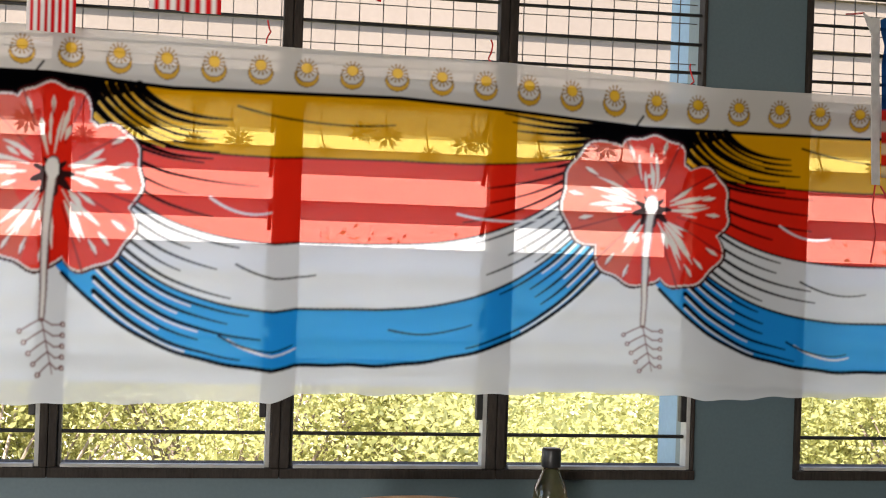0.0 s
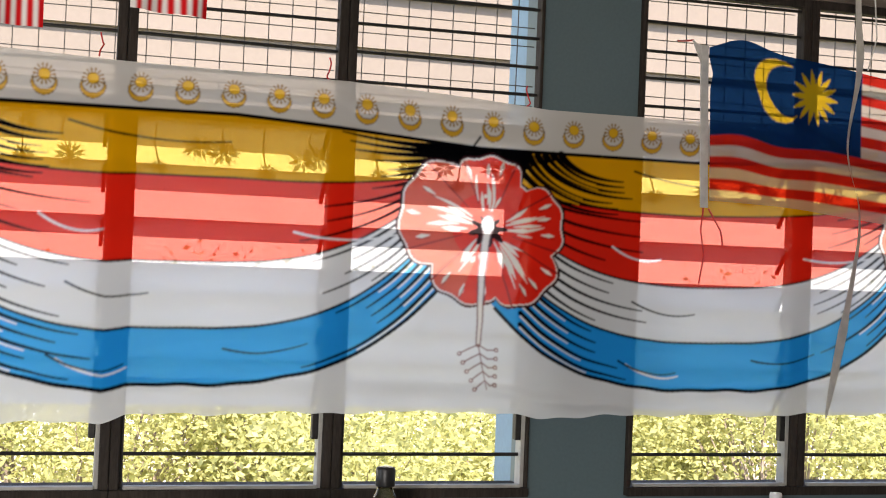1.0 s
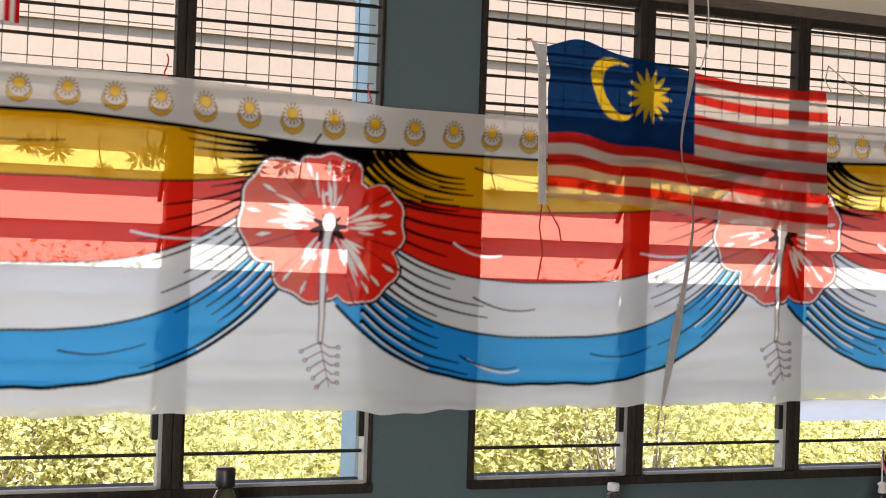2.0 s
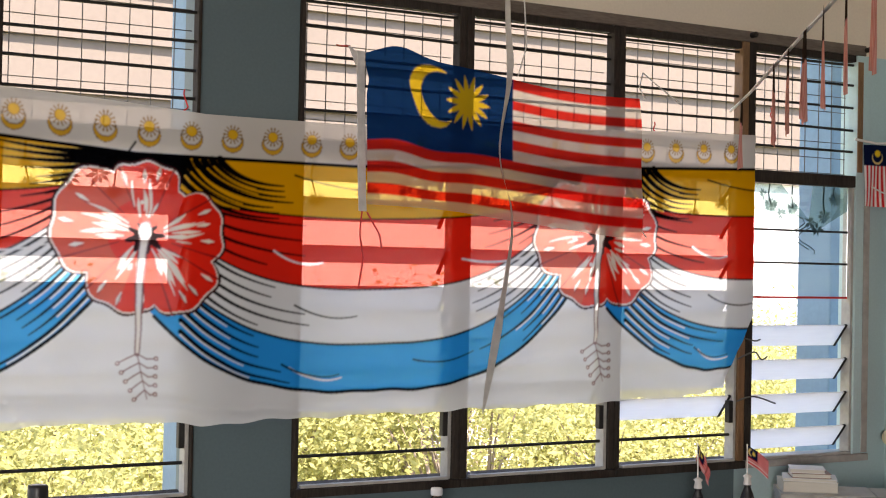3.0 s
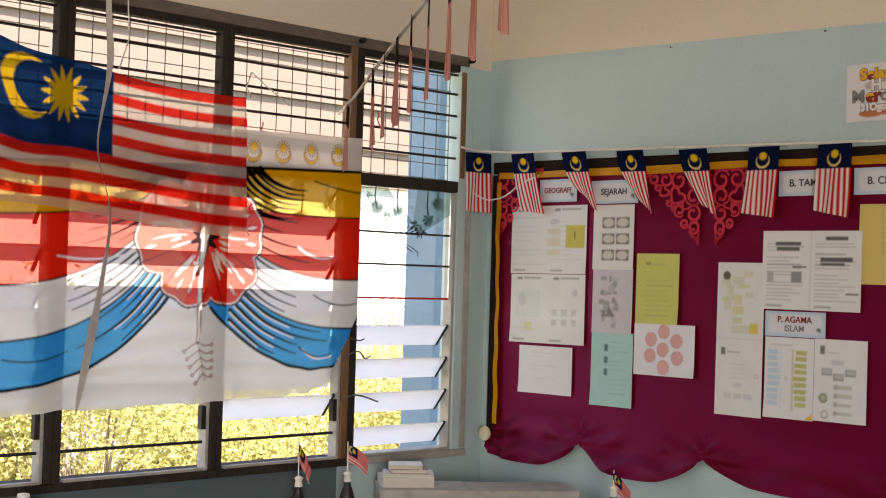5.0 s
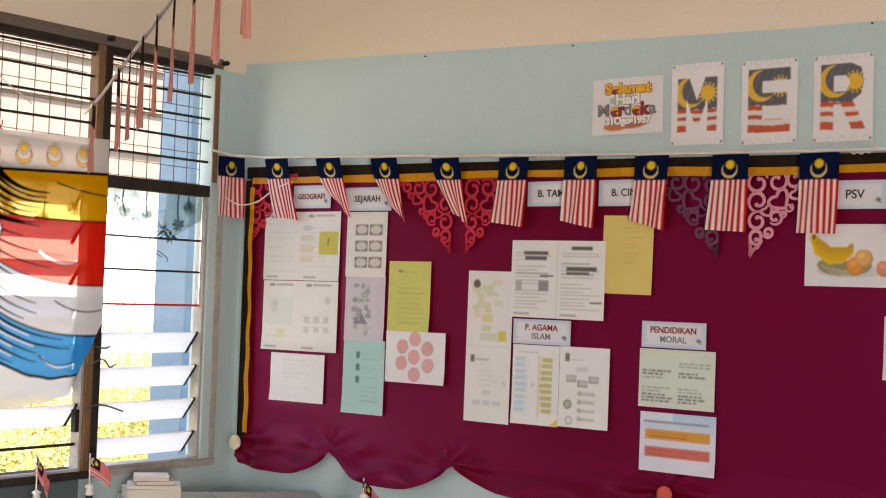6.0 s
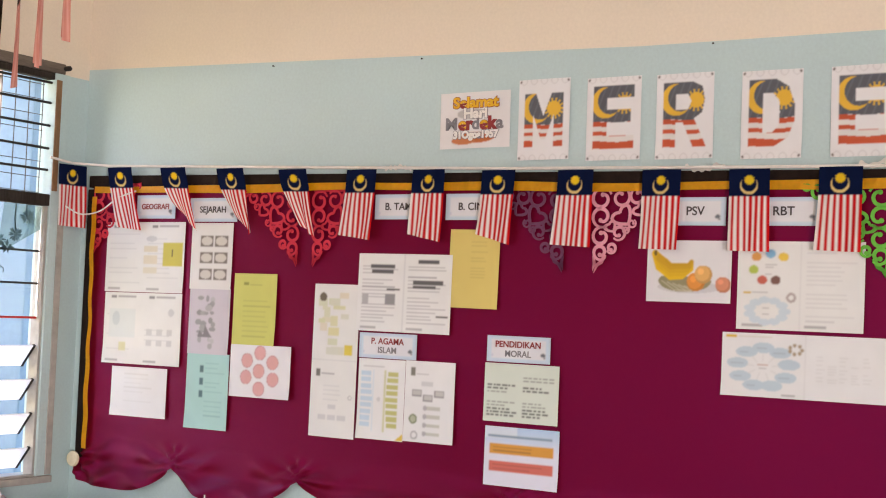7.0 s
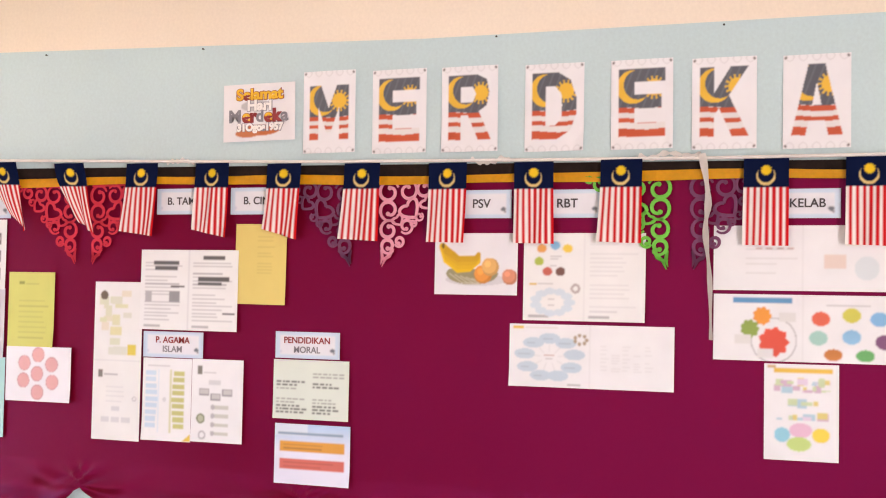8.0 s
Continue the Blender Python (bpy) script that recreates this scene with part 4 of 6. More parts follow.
def small_flag_sheet(backlit_tone=False):
    """Crossing-string flags have their backlit look put into the print: the stripes run into salmon, the top is brown.
    """
    s = Sheet(SW, SH, 0.0029 if backlit_tone else 0.0022, (0.82, 0.43, 0.36) if backlit_tone else (0.90, 0.85, 0.82))
    for k in range(14):
        if k % 2 == 0:
            s.rect(SW - SW * (k + 1) / 14, 0.088, SW - SW * k / 14, SH, (0.74, 0.30, 0.25) if backlit_tone else (0.68, 0.015, 0.018))
    s.rect(0, 0, SW, 0.090, (0.045, 0.030, 0.022) if backlit_tone else NAVY)
    if backlit_tone:
        return s
    s.moon(SW / 2 - 0.001, 0.054, 0.0290, (0.78, 0.60, 0.25), dy=-0.0055, inner=0.87)
    s.star(SW / 2, 0.036, 0.0175, (0.88, 0.60, 0.03), 14, 0.75)
    return s


FLAG_PRINT, BACKLIT_PRINT = small_flag_sheet(), small_flag_sheet(True)


def small_flag(shift, narrow, slant, seed, sheet):
    """A flag on the string: its foot moved aside, drawn in, cut aslant, with soft waves."""
    r = random.Random(seed)
    a, b, c = r.uniform(0, 6), r.uniform(0.003, 0.008), r.uniform(12, 22)

    def shape(x, y):
        v = y / SH
        u = x / SW - 0.5
        e = np.clip((v - 0.25) / 0.75, 0, 1)
        px = u * SW * (1 - narrow * e) + shift * v ** 1.2
        py = -y * (1 - slant * (0.5 - u) * e)
        pz = 0.004 + b * np.sin(u * c * SW * 4 + a + v * 3) * (0.3 + v) + np.abs(u) * 0.05 * narrow * np.sin(u * 14) * e
        return px, py, pz
    return sheet.mesh("small_flag", FLAG_CLOTH, shape)


def string_of_flags(name, label, line, spots, sheet=FLAG_PRINT, look_of="small striped navy, red and white paper flag hanging on a string"):
    """The string is a thing, and so is each flag on it."""
    bm = tube(bmesh.new(), line, 0.0055, 6)
    st = part(name, bm, WHITE_STRING)
    tagged(st, label, "string")
    for m, shift, narrow, slant, seed in spots:
        ob = new("small_flag", small_flag(shift, narrow, slant, seed, sheet))
        ob.matrix_world = m
        tagged(ob, look_of, "flag", "small flags on strings")
    return st


BOARD_FLAGS = ((0.082, 2.243, -0.004, 0, .02), (-0.262, 2.232, -0.075, 0, .05), (-0.560, 2.226, -0.10, .30, .35), (-0.862, 2.217, -0.085, .45, .30), (-1.177, 2.207, -0.085, .5, .2),
               (-1.503, 2.200, 0.018, -.05, .07), (-1.802, 2.195, 0.012, -.05, .11), (-2.094, 2.188, 0.016, 0, .14), (-2.397, 2.183, 0.014, -.08, .03), (-2.713, 2.178, 0.007, 0, .01),
               (-3.015, 2.175, -0.002, 0, .01), (-3.308, 2.177, 0.005, -.08, .02), (-3.763, 2.170, 0.002, -.04, .01), (-4.066, 2.170, 0.0, 0, .02), (-4.37, 2.17, 0.0, 0, 0))
spots = []
for k, (y, z, sh, na, sl) in enumerate(BOARD_FLAGS):
    if k == 0:
        m = Matrix.Translation((-0.115, -0.045, 2.240)) @ ON_WINDOWS @ pose(0, 0, 0, 0, -12, 0)
    else:
        m = board_at(y, z, 0.055)
    spots.append((m, -sh, na, sl, 40 + k))
string_of_flags("flag_string", "white string of small flags along the top of the notice board",
                [(-0.22, -0.020, 2.262), (-0.115, -0.045, 2.248)] + [(-0.052, y, z + 0.004) for y, z in ((-0.20, 2.236), (-0.9, 2.219), (-2.1, 2.190), (-3.0, 2.178), (-3.6, 2.172), (-4.4, 2.172), (-6.0, 2.2))] + [(-0.004, -8.0, 2.3)], spots)
bm = tube(bmesh.new(), smooth_line([(-0.16, -0.06, 2.06), (-0.10, -0.09, 2.03), (-0.06, -0.16, 2.045), (-0.058, -0.26, 2.10), (-0.056, -0.36, 2.13)], 6), 0.0032, 5)
tagged(part("slack_string", bm, WHITE_STRING), "slack white string end hanging by the board corner", "string")

P0, D0 = Vector((-0.90, -0.03, 2.335)), Vector((-0.565, -0.825, 0.004))
spots = []
turn = math.degrees(math.atan2(-0.825, -0.565))
for k in [1] + list(range(4, 20)):
    p = P0 + D0 * (0.3 * k)
    wob = random.Random(k).uniform(-3, 4)
    m = Matrix.Translation(p) @ pose(0, 0, 0, 0, 0, turn - 8 + wob) @ pose(0, 0, 0, 90)
    spots.append((m, random.Random(k + 3).uniform(-0.05, 0.06) + (0.03 if k > 4 else 0), 0.05, 0.12, 70 + k))
string_of_flags("flag_string", "white string of small flags crossing the room from the window",
                [P0 + Vector((0, 0.02, 0))] + [P0 + D0 * (0.5 * k) for k in range(1, 21)], spots, BACKLIT_PRINT, "salmon paper flag with brown top, its backlit look in the print")
HUNG = ((-5.191, -0.198, 2.457), (-4.799, -1.607, 2.305), (-4.529, -1.945, 2.291))
spots = [(Matrix.Translation(q) @ ON_WINDOWS @ pose(0, 0, 0, 0, 6 + 4 * k, 3), -0.010, 0.0, 0.03, 90 + k) for k, q in enumerate(HUNG)]
string_of_flags("flag_string", "white string of small flags above the banner", [(-5.9, -0.012, 2.56), *HUNG, (-3.6, -4.4, 2.55), (-3.0, -8.58, 2.7)], spots)

# ---- notice board ----
board = thing("notice_board", "large notice board covered in maroon satin with gathered lower edge", "notice board")
YB0, YB1, ZB1 = -0.066, -4.95, 2.202
bm = blocks((-0.034, 0.0, YB1, YB0, 2.150, ZB1), bevel=0.004)
for v in bm.verts:                        # the board hangs a little lower away from the windows
    v.co.z += 0.0095 * (v.co.y - YB0)
part("frame_top", bm, FRAME_DARK, board, "dark brown wooden frame")
part("frame_side", blocks((-0.034, 0.0, YB0 - 0.030, YB0 + 0.004, 0.99, 2.143), bevel=0.004), FRAME_DARK, board, "dark brown wooden frame")
part("frame_side", blocks((-0.034, 0.0, YB1, YB1 + 0.03, 0.99, 2.143), bevel=0.004), FRAME_DARK, board, "dark brown wooden frame")


def ribbon_bar(along, a, b, at, wd, waves):
    bm = bmesh.new()
    n = 60
    rows = []
    for k in range(n + 1):
        s = a + (b - a) * k / n
        o = at + (0.006 * (s - YB0) if along == "y" else 0) + 0.004 * math.sin(s * waves) + 0.002 * math.sin(s * waves * 2.7)
        w = wd * (1 + 0.12 * math.sin(s * waves * 1.7))
        x = -0.0375 - 0.003 * math.sin(s * 31)
        rows.append([bm.verts.new((x, s, o + w / 2) if along == "y" else (x, o + w / 2, s)), bm.verts.new((x - 0.002, s, o - w / 2) if along == "y" else (x - 0.002, o - w / 2, s))])
    for r, q in zip(rows, rows[1:]):
        bm.faces.new((r[0], r[1], q[1], q[0]))
    bmesh.ops.solidify(bm, geom=bm.faces, thickness=0.002)
    return bm


part("ribbon", ribbon_bar("y", YB0 - 0.04, YB1, 2.143, 0.030, 3.0), RIBBON, board, "yellow satin ribbon trim")
part("ribbon", ribbon_bar("z", 1.03, 2.11, -0.112, 0.026, 4.0), RIBBON, board, "yellow satin ribbon trim")

GATHERS = (-0.062, -0.62, -1.247, -2.185, -3.05, -3.95, -4.9)


def satin_cover():
    """The cloth: flat above, gathered into swags between the buttons along its lower edge."""
    s = Sheet(abs(YB1 - YB0) - 0.02, 1.30, 0.011)

    def shape(x, y):
        Y = YB0 - 0.01 - x
        zlin = 2.165 - y
        foot = np.full_like(Y, 0.9)
        near = np.full_like(Y, 9.0)
        phase = np.zeros_like(Y)
        for a, b, low in zip(GATHERS, GATHERS[1:], (0.880, 0.880, 0.905, 0.9, 0.9, 0.9)):
            u = (Y - a) / (b - a)
            inside = (u >= 0) & (u <= 1)
            hi = np.where(u < 0.5, 0.995 if a != -0.062 else 0.91, 0.998)
            z = low + (hi - low) * np.abs(2 * u - 1) ** 2.6
            foot = np.where(inside, z, foot)
            near = np.where(inside, np.minimum(u, 1 - u) * abs(b - a), near)
            phase = np.where(inside, u, phase)
        v = np.clip(y / 1.30, 0, 1)
        Z = 2.165 + (foot - 2.165) * v
        h = np.clip((1.09 - Z) / 0.18, 0, 1) * np.clip((1.3 - near) / 0.9, 0.4, 1)
        arc = (Z - foot) / (0.05 + 0.22 * np.sin(np.pi * np.clip(phase, 0, 1)))
        folds = 0.020 * (1 - np.abs(np.sin(arc * 5.5 + 1.4 * np.cos(phase * 6.28)))) * h + 0.018 * np.sin(np.arctan2(Z - 1.0, near + 0.02) * 11) * np.exp(-near / 0.16) * np.clip((1.10 - Z) / 0.12, 0, 1)
        roll = 0.030 * np.clip(1 - (Z - foot) / 0.09, 0, 1) ** 0.6 * np.sin(np.pi * np.clip(phase, 0.03, 0.97)) ** 0.5
        out = 0.018 + 0.016 * h + folds + roll + 0.0015 * np.sin(Y * 6) + 0.0012 * np.sin(Y * 2.2 + Z * 5)
        return x, Z - 2.165, np.maximum(out, 0.006)
    return s.mesh("satin_cover", SATIN, shape)


co = new("satin_cover", satin_cover())
co.parent, co.matrix_world = board, board_at(YB0 - 0.01, 2.165)
tagged(co, "maroon satin cloth with gathered swags")
bm = bmesh.new()
lathe(bm, [(0.010, 0.0), (0.030, 0.002), (0.034, 0.010), (0.030, 0.018), (0.012, 0.021)], 20)
k = part("button", bm, KNOB_CREAM, board, "round cream button")
k.matrix_world = board_at(-0.082, 0.985, 0.052)
k2 = new("button", mesh_from("button", lathe(bmesh.new(), [(0.010, 0.0), (0.026, 0.002), (0.030, 0.010), (0.026, 0.018), (0.012, 0.021)], 20), KNOB_RED))
k2.parent = board
tagged(k2, "round red button")
k2.matrix_world = board_at(-2.185, 0.995, 0.055)


# cut-felt corner laces
def band(bm, pts, widths):
    """A flat band of felt along a line, as wide as told at its start, middle and end."""
    n = len(pts) - 1
    rows = []
    for k, p in enumerate(pts):
        d = (pts[min(k + 1, n)] - pts[max(k - 1, 0)]).normalized()
        t = k / n
        w = widths[0] + (widths[1] - widths[0]) * min(1, 2 * t) if t < 0.5 else widths[1] + (widths[2] - widths[1]) * (2 * t - 1)
        o = Vector((-d.y, d.x, 0)) * w / 2
        rows.append((bm.verts.new(p - o), bm.verts.new(p + o)))
    for a, b in zip(rows, rows[1:]):
        bm.faces.new((a[0], b[0], b[1], a[1]))


def curl(bm, cx, cy, r, start, flip, wide=0.013):
    """A C-shaped scroll whose end rolls inward to a knob."""
    pts = []
    for k in range(22):
        t = k / 21
        a = start + flip * 2 * math.pi * 1.18 * t
        q = r * (1 - 0.66 * max(0.0, t - 0.42) / 0.58)
        pts.append(Vector((cx + q * math.cos(a), cy + q * math.sin(a), 0)))
    band(bm, pts, (wide * 0.55, wide, wide * 0.75))
    bmesh.ops.create_circle(bm, cap_ends=True, radius=wide * 0.62, segments=8, matrix=Matrix.Translation(pts[-1]))


def heart(bm, cx, cy, r, turn, wide=0.012):
    for sg in (-1, 1):
        pts = []
        for k in range(15):
            t = math.pi * k / 14
            x, y = sg * r * math.sin(t) ** 3 * 1.05, r * (0.82 * math.cos(t) - 0.32 * math.cos(2 * t) - 0.13 * math.cos(3 * t))
            pts.append(Vector((cx + x * math.cos(turn) - y * math.sin(turn), cy + x * math.sin(turn) + y * math.cos(turn), 0)))
        band(bm, pts, (wide * 0.8, wide, wide * 0.8))


def lace(y, z, colour, mirror):
    """A three-cornered cut-felt piece: scrolls down one upright edge and along the ribbon, hearts on the slope, a pointed foot."""
    bm = bmesh.new()
    w = 0.275
    for cy, r, st, fl in ((-0.042, 0.036, 0.4, 1), (-0.108, 0.034, 5.4, -1), (-0.172, 0.031, 0.6, 1), (-0.229, 0.025, 5.6, -1)):
        curl(bm, 0.034 - 0.3 * max(0, 0.03 - r), cy, r, st, fl)
    for cx, cy, r, st, fl in ((0.103, -0.038, 0.033, 2.4, -1), (0.168, -0.034, 0.028, 0.8, 1), (0.222, -0.028, 0.022, 2.2, -1), (0.098, -0.162, 0.024, 3.9, 1), (0.072, -0.214, 0.017, 3.6, 1)):
        curl(bm, cx, cy, r, st, fl, 0.0115)
    heart(bm, 0.112, -0.104, 0.036, 0.7)
    heart(bm, 0.176, -0.082, 0.024, 0.75, 0.010)
    heart(bm, 0.068, -0.140, 0.020, 0.6, 0.009)
    for cx, cy, r in ((0.262, -0.012, 0.012), (0.205, -0.064, 0.014), (0.148, -0.128, 0.014), (0.126, -0.150, 0.012)):
        curl(bm, cx, cy, r, 1.0, -1, 0.008)
    band(bm, [Vector((0.050, -0.236, 0)), Vector((0.036, -0.262, 0)), Vector((0.020, -0.272, 0)), Vector((0.008, -0.300, 0))], (0.012, 0.017, 0.003))
    band(bm, [Vector((0.006, -0.240, 0)), Vector((0.010, -0.268, 0)), Vector((0.004, -0.292, 0))], (0.010, 0.012, 0.003))
    band(bm, [Vector((w * k / 8, -0.002 - 0.004 * (k % 2), 0)) for k in range(9)], (0.014, 0.012, 0.010))
    bmesh.ops.solidify(bm, geom=bm.faces, thickness=-0.0025)
    if mirror:
        bmesh.ops.transform(bm, matrix=Matrix.Diagonal((-1, 1, 1, 1)), verts=bm.verts)
        bmesh.ops.reverse_faces(bm, faces=bm.faces)
    for v in bm.verts:                       # slight lift away from the cloth
        v.co.z += 0.004 + 0.010 * abs(v.co.x) / w
    ob = part("lace_corner", bm, LACES[colour])
    ob.matrix_world = board_at(y, z, 0.024)
    return tagged(ob, colour + " cut-felt lace corner pinned on the notice board", "decoration", "lace corners")


for y, col, mir in ((-0.098, "red", False), (-1.200, "red", True), (-1.264, "red", False), (-2.350, "purple", True), (-2.455, "pink", False), (-3.458, "green", True), (-3.528, "purple", False)):
    lace(y, 2.128 if y < -0.2 else 2.165, col, mir)
# white tape hanging over the board
tp = smooth_line([(-0.06, -3.566, 2.190), (-0.055, -3.585, 2.05), (-0.052, -3.577, 1.95), (-0.054, -3.592, 1.80), (-0.05, -3.597, 1.61)], 6)
bm = ribbon(bmesh.new(), tp, [0.020 + 0.006 * math.sin(k * 1.1) for k in range(len(tp))], 0.0, 0.9, (-1, 0, 0))
bmesh.ops.solidify(bm, geom=bm.faces, thickness=0.0015)
tagged(part("hanging_tape", bm, INK_WHITE), "crinkled white tape hanging over the board's ribbon", "tape")

# ---- papers on the board ----
GREY, MID, PALE, DARK = (0.45, 0.45, 0.45), (0.30, 0.30, 0.30), (0.62, 0.63, 0.62), (0.06, 0.06, 0.06)


def pin_sheet(y, z, w, h, sheet, label, name="paper_sheet", category="paper", lean=0.0, out=0.026, group="sheets on the notice board"):
    """A sheet with its upper left corner at (y, z), a little curled."""
    r = random.Random(int(-y * 1000 + z * 77))
    a, b, c = r.uniform(0.001, 0.004), r.uniform(-1, 1), r.uniform(0.5, 1.5)

    def shape(x, yy):
        u, v = x / w, yy / h
        lift = a * np.sin(np.pi * u) * c + 0.006 * np.clip(u + v - 1.75, 0, 1) * 4 * max(b, 0) + 0.006 * np.clip(v - u - 0.75, 0, 1) * 4 * max(-b, 0) + 0.002 * v
        return x, -yy, lift
    ob = new(name, sheet.mesh(name, PAPER, shape))
    ob.matrix_world = board_at(y, z, out) @ pose(0, 0, 0, 0, 0, lean)
    return tagged(ob, label, category, group)


def worksheet(w, h, seed, cols=2, ink=GREY, paper=(0.80, 0.80, 0.77), heads=True, rows=11, fill=0.7):
    s = Sheet(w, h, paper=paper)
    r = random.Random(seed)
    for c in range(cols):
        x0, x1 = w * c / cols + 0.018, w * (c + 1) / cols - 0.016
        if heads:
            s.rect(x0 + 0.02, 0.014, x0 + 0.05, 0.024, MID)
            s.rect(x0 + 0.06, 0.014, x1 - 0.02, 0.022, GREY)
        s.lines(x0, 0.04, x1, h - 0.03, rows, ink, r, fill=fill)
        s.rect(x0, h - 0.017, x0 + 0.07, h - 0.009, GREY)
    return s


# geography sheets
s = worksheet(0.436, 0.295, 1, fill=0.55, ink=PALE)
s.rect(0.32, 0.085, 0.425, 0.185, (0.62, 0.55, 0.12))
s.rect(0.368, 0.115, 0.374, 0.145, DARK)
s.rect(0.215, 0.10, 0.29, 0.125, (0.72, 0.66, 0.52)), s.rect(0.215, 0.14, 0.29, 0.175, (0.74, 0.68, 0.55)), s.rect(0.215, 0.19, 0.29, 0.215, (0.74, 0.70, 0.58))
s.disc(0.255, 0.07, 0.03, PALE, 0.012)
pin_sheet(-0.182, 2.000, 0.436, 0.295, s, "white two-column geography worksheet pinned on maroon cloth", lean=0.2)
s = worksheet(0.430, 0.300, 2, fill=0.35, ink=PALE)
s.rect(0.03, 0.07, 0.18, 0.19, (0.72, 0.76, 0.74)), s.disc(0.07, 0.11, 0.022, (0.60, 0.66, 0.66), 0.03)
for k in range(3):
    for j in range(2):
        s.rect(0.245 + 0.055 * k, 0.15 + 0.045 * j, 0.275 + 0.055 * k, 0.175 + 0.045 * j, PALE)
s.rect(0.09, 0.21, 0.13, 0.245, (0.72, 0.70, 0.45)), s.disc(0.375, 0.08, 0.016, PALE)
pin_sheet(-0.187, 1.702, 0.430, 0.300, s, "white worksheet with small diagrams pinned on maroon cloth", lean=0.3)
s = Sheet(0.308, 0.206, paper=(0.80, 0.80, 0.79))
s.lines(0.07, 0.02, 0.24, 0.15, 7, (0.70, 0.70, 0.68), random.Random(3))
pin_sheet(-0.247, 1.390, 0.308, 0.206, s, "plain white sheet with faint writing pinned on maroon cloth", lean=0.3)
# history strip: three joined sheets
s = Sheet(0.216, 0.270, paper=(0.78, 0.77, 0.73))
for j in range(3):
    for i in range(2):
        x, y = 0.050 + 0.075 * i, 0.052 + 0.068 * j
        s.rect(x, y, x + 0.066, y + 0.045, (0.22, 0.20, 0.17)), s.disc(x + 0.033, y + 0.022, 0.029, (0.66, 0.63, 0.56), 0.018)
pin_sheet(-0.655, 1.998, 0.216, 0.270, s, "white sheet with six framed pictures pinned on maroon cloth")
s = Sheet(0.212, 0.268, paper=(0.62, 0.58, 0.62))
rr = random.Random(5)
for k in range(26):
    s.disc(rr.uniform(0.05, 0.13), rr.uniform(0.04, 0.24), rr.uniform(0.006, 0.02), (0.42 + rr.uniform(-.1, .1),) * 3, rr.uniform(0.006, 0.014))
s.poly([(0.05, 0.2), (0.06, 0.17), (0.08, 0.19), (0.09, 0.15), (0.11, 0.18), (0.13, 0.20)], (0.25, 0.24, 0.25))
pin_sheet(-0.660, 1.732, 0.212, 0.268, s, "pale lilac sheet with grey drawing pinned on maroon cloth", out=0.027)
s = Sheet(0.220, 0.305, paper=(0.40, 0.66, 0.62))
for k in range(3):
    s.rect(0.07, 0.05 + 0.05 * k, 0.09, 0.078 + 0.05 * k, (0.10, 0.20, 0.22))
s.lines(0.10, 0.03, 0.20, 0.26, 12, (0.30, 0.52, 0.50), rr)
pin_sheet(-0.662, 1.467, 0.220, 0.305, s, "sea-green sheet with writing pinned on maroon cloth", out=0.028)
s = Sheet(0.214, 0.285, paper=(0.62, 0.62, 0.17))
s.rect(0.05, 0.035, 0.075, 0.045, (0.30, 0.32, 0.08)), s.lines(0.08, 0.03, 0.16, 0.06, 1, (0.42, 0.42, 0.12), rr)
s.lines(0.05, 0.10, 0.19, 0.26, 8, (0.48, 0.48, 0.14), rr)
pin_sheet(-0.889, 1.796, 0.214, 0.285, s, "yellow-green sheet with writing pinned on maroon cloth")
s = Sheet(0.300, 0.207, paper=(0.80, 0.79, 0.80))
for dx, dy in ((0.151, 0.030), (0.147, 0.102), (0.087, 0.062), (0.213, 0.066), (0.084, 0.128), (0.217, 0.132), (0.150, 0.172)):
    s.disc(dx, dy, 0.0285, (0.50, 0.20, 0.20), 0.0285), s.disc(dx, dy, 0.0265, (0.74, 0.40, 0.38))
pin_sheet(-0.889, 1.512, 0.300, 0.207, s, "white sheet with seven pink discs pinned on maroon cloth", out=0.030, lean=0.2)
# double page
s = worksheet(0.410, 0.292, 9, heads=False, fill=0.7, ink=(0.40, 0.40, 0.41), rows=17)
for x, y, w, h in ((0.055, 0.040, 0.11, 0.014), (0.060, 0.060, 0.10, 0.013), (0.265, 0.022, 0.09, 0.014), (0.245, 0.098, 0.13, 0.016), (0.245, 0.116, 0.10, 0.013)):
    s.rect(x, y, x + w, y + h, (0.12, 0.12, 0.12))
s.rect(0.02, 0.15, 0.05, 0.19, GREY), s.rect(0.125, 0.15, 0.17, 0.19, MID), s.rect(0.205, 0, 0.208, 0.292, (0.68, 0.68, 0.67))
s.rect(0.13, 0.13, 0.19, 0.137, DARK), s.rect(0.35, 0.225, 0.40, 0.232, DARK)
pin_sheet(-1.492, 1.884, 0.410, 0.292, s, "white printed double page pinned on maroon cloth", lean=-0.2, out=0.030)
s = Sheet(0.206, 0.285, paper=(0.74, 0.58, 0.18))
s.lines(0.09, 0.04, 0.16, 0.18, 12, (0.60, 0.46, 0.14), rr)
pin_sheet(-1.888, 1.977, 0.206, 0.285, s, "yellow sheet with faint writing pinned on maroon cloth", lean=-0.6, out=0.026)
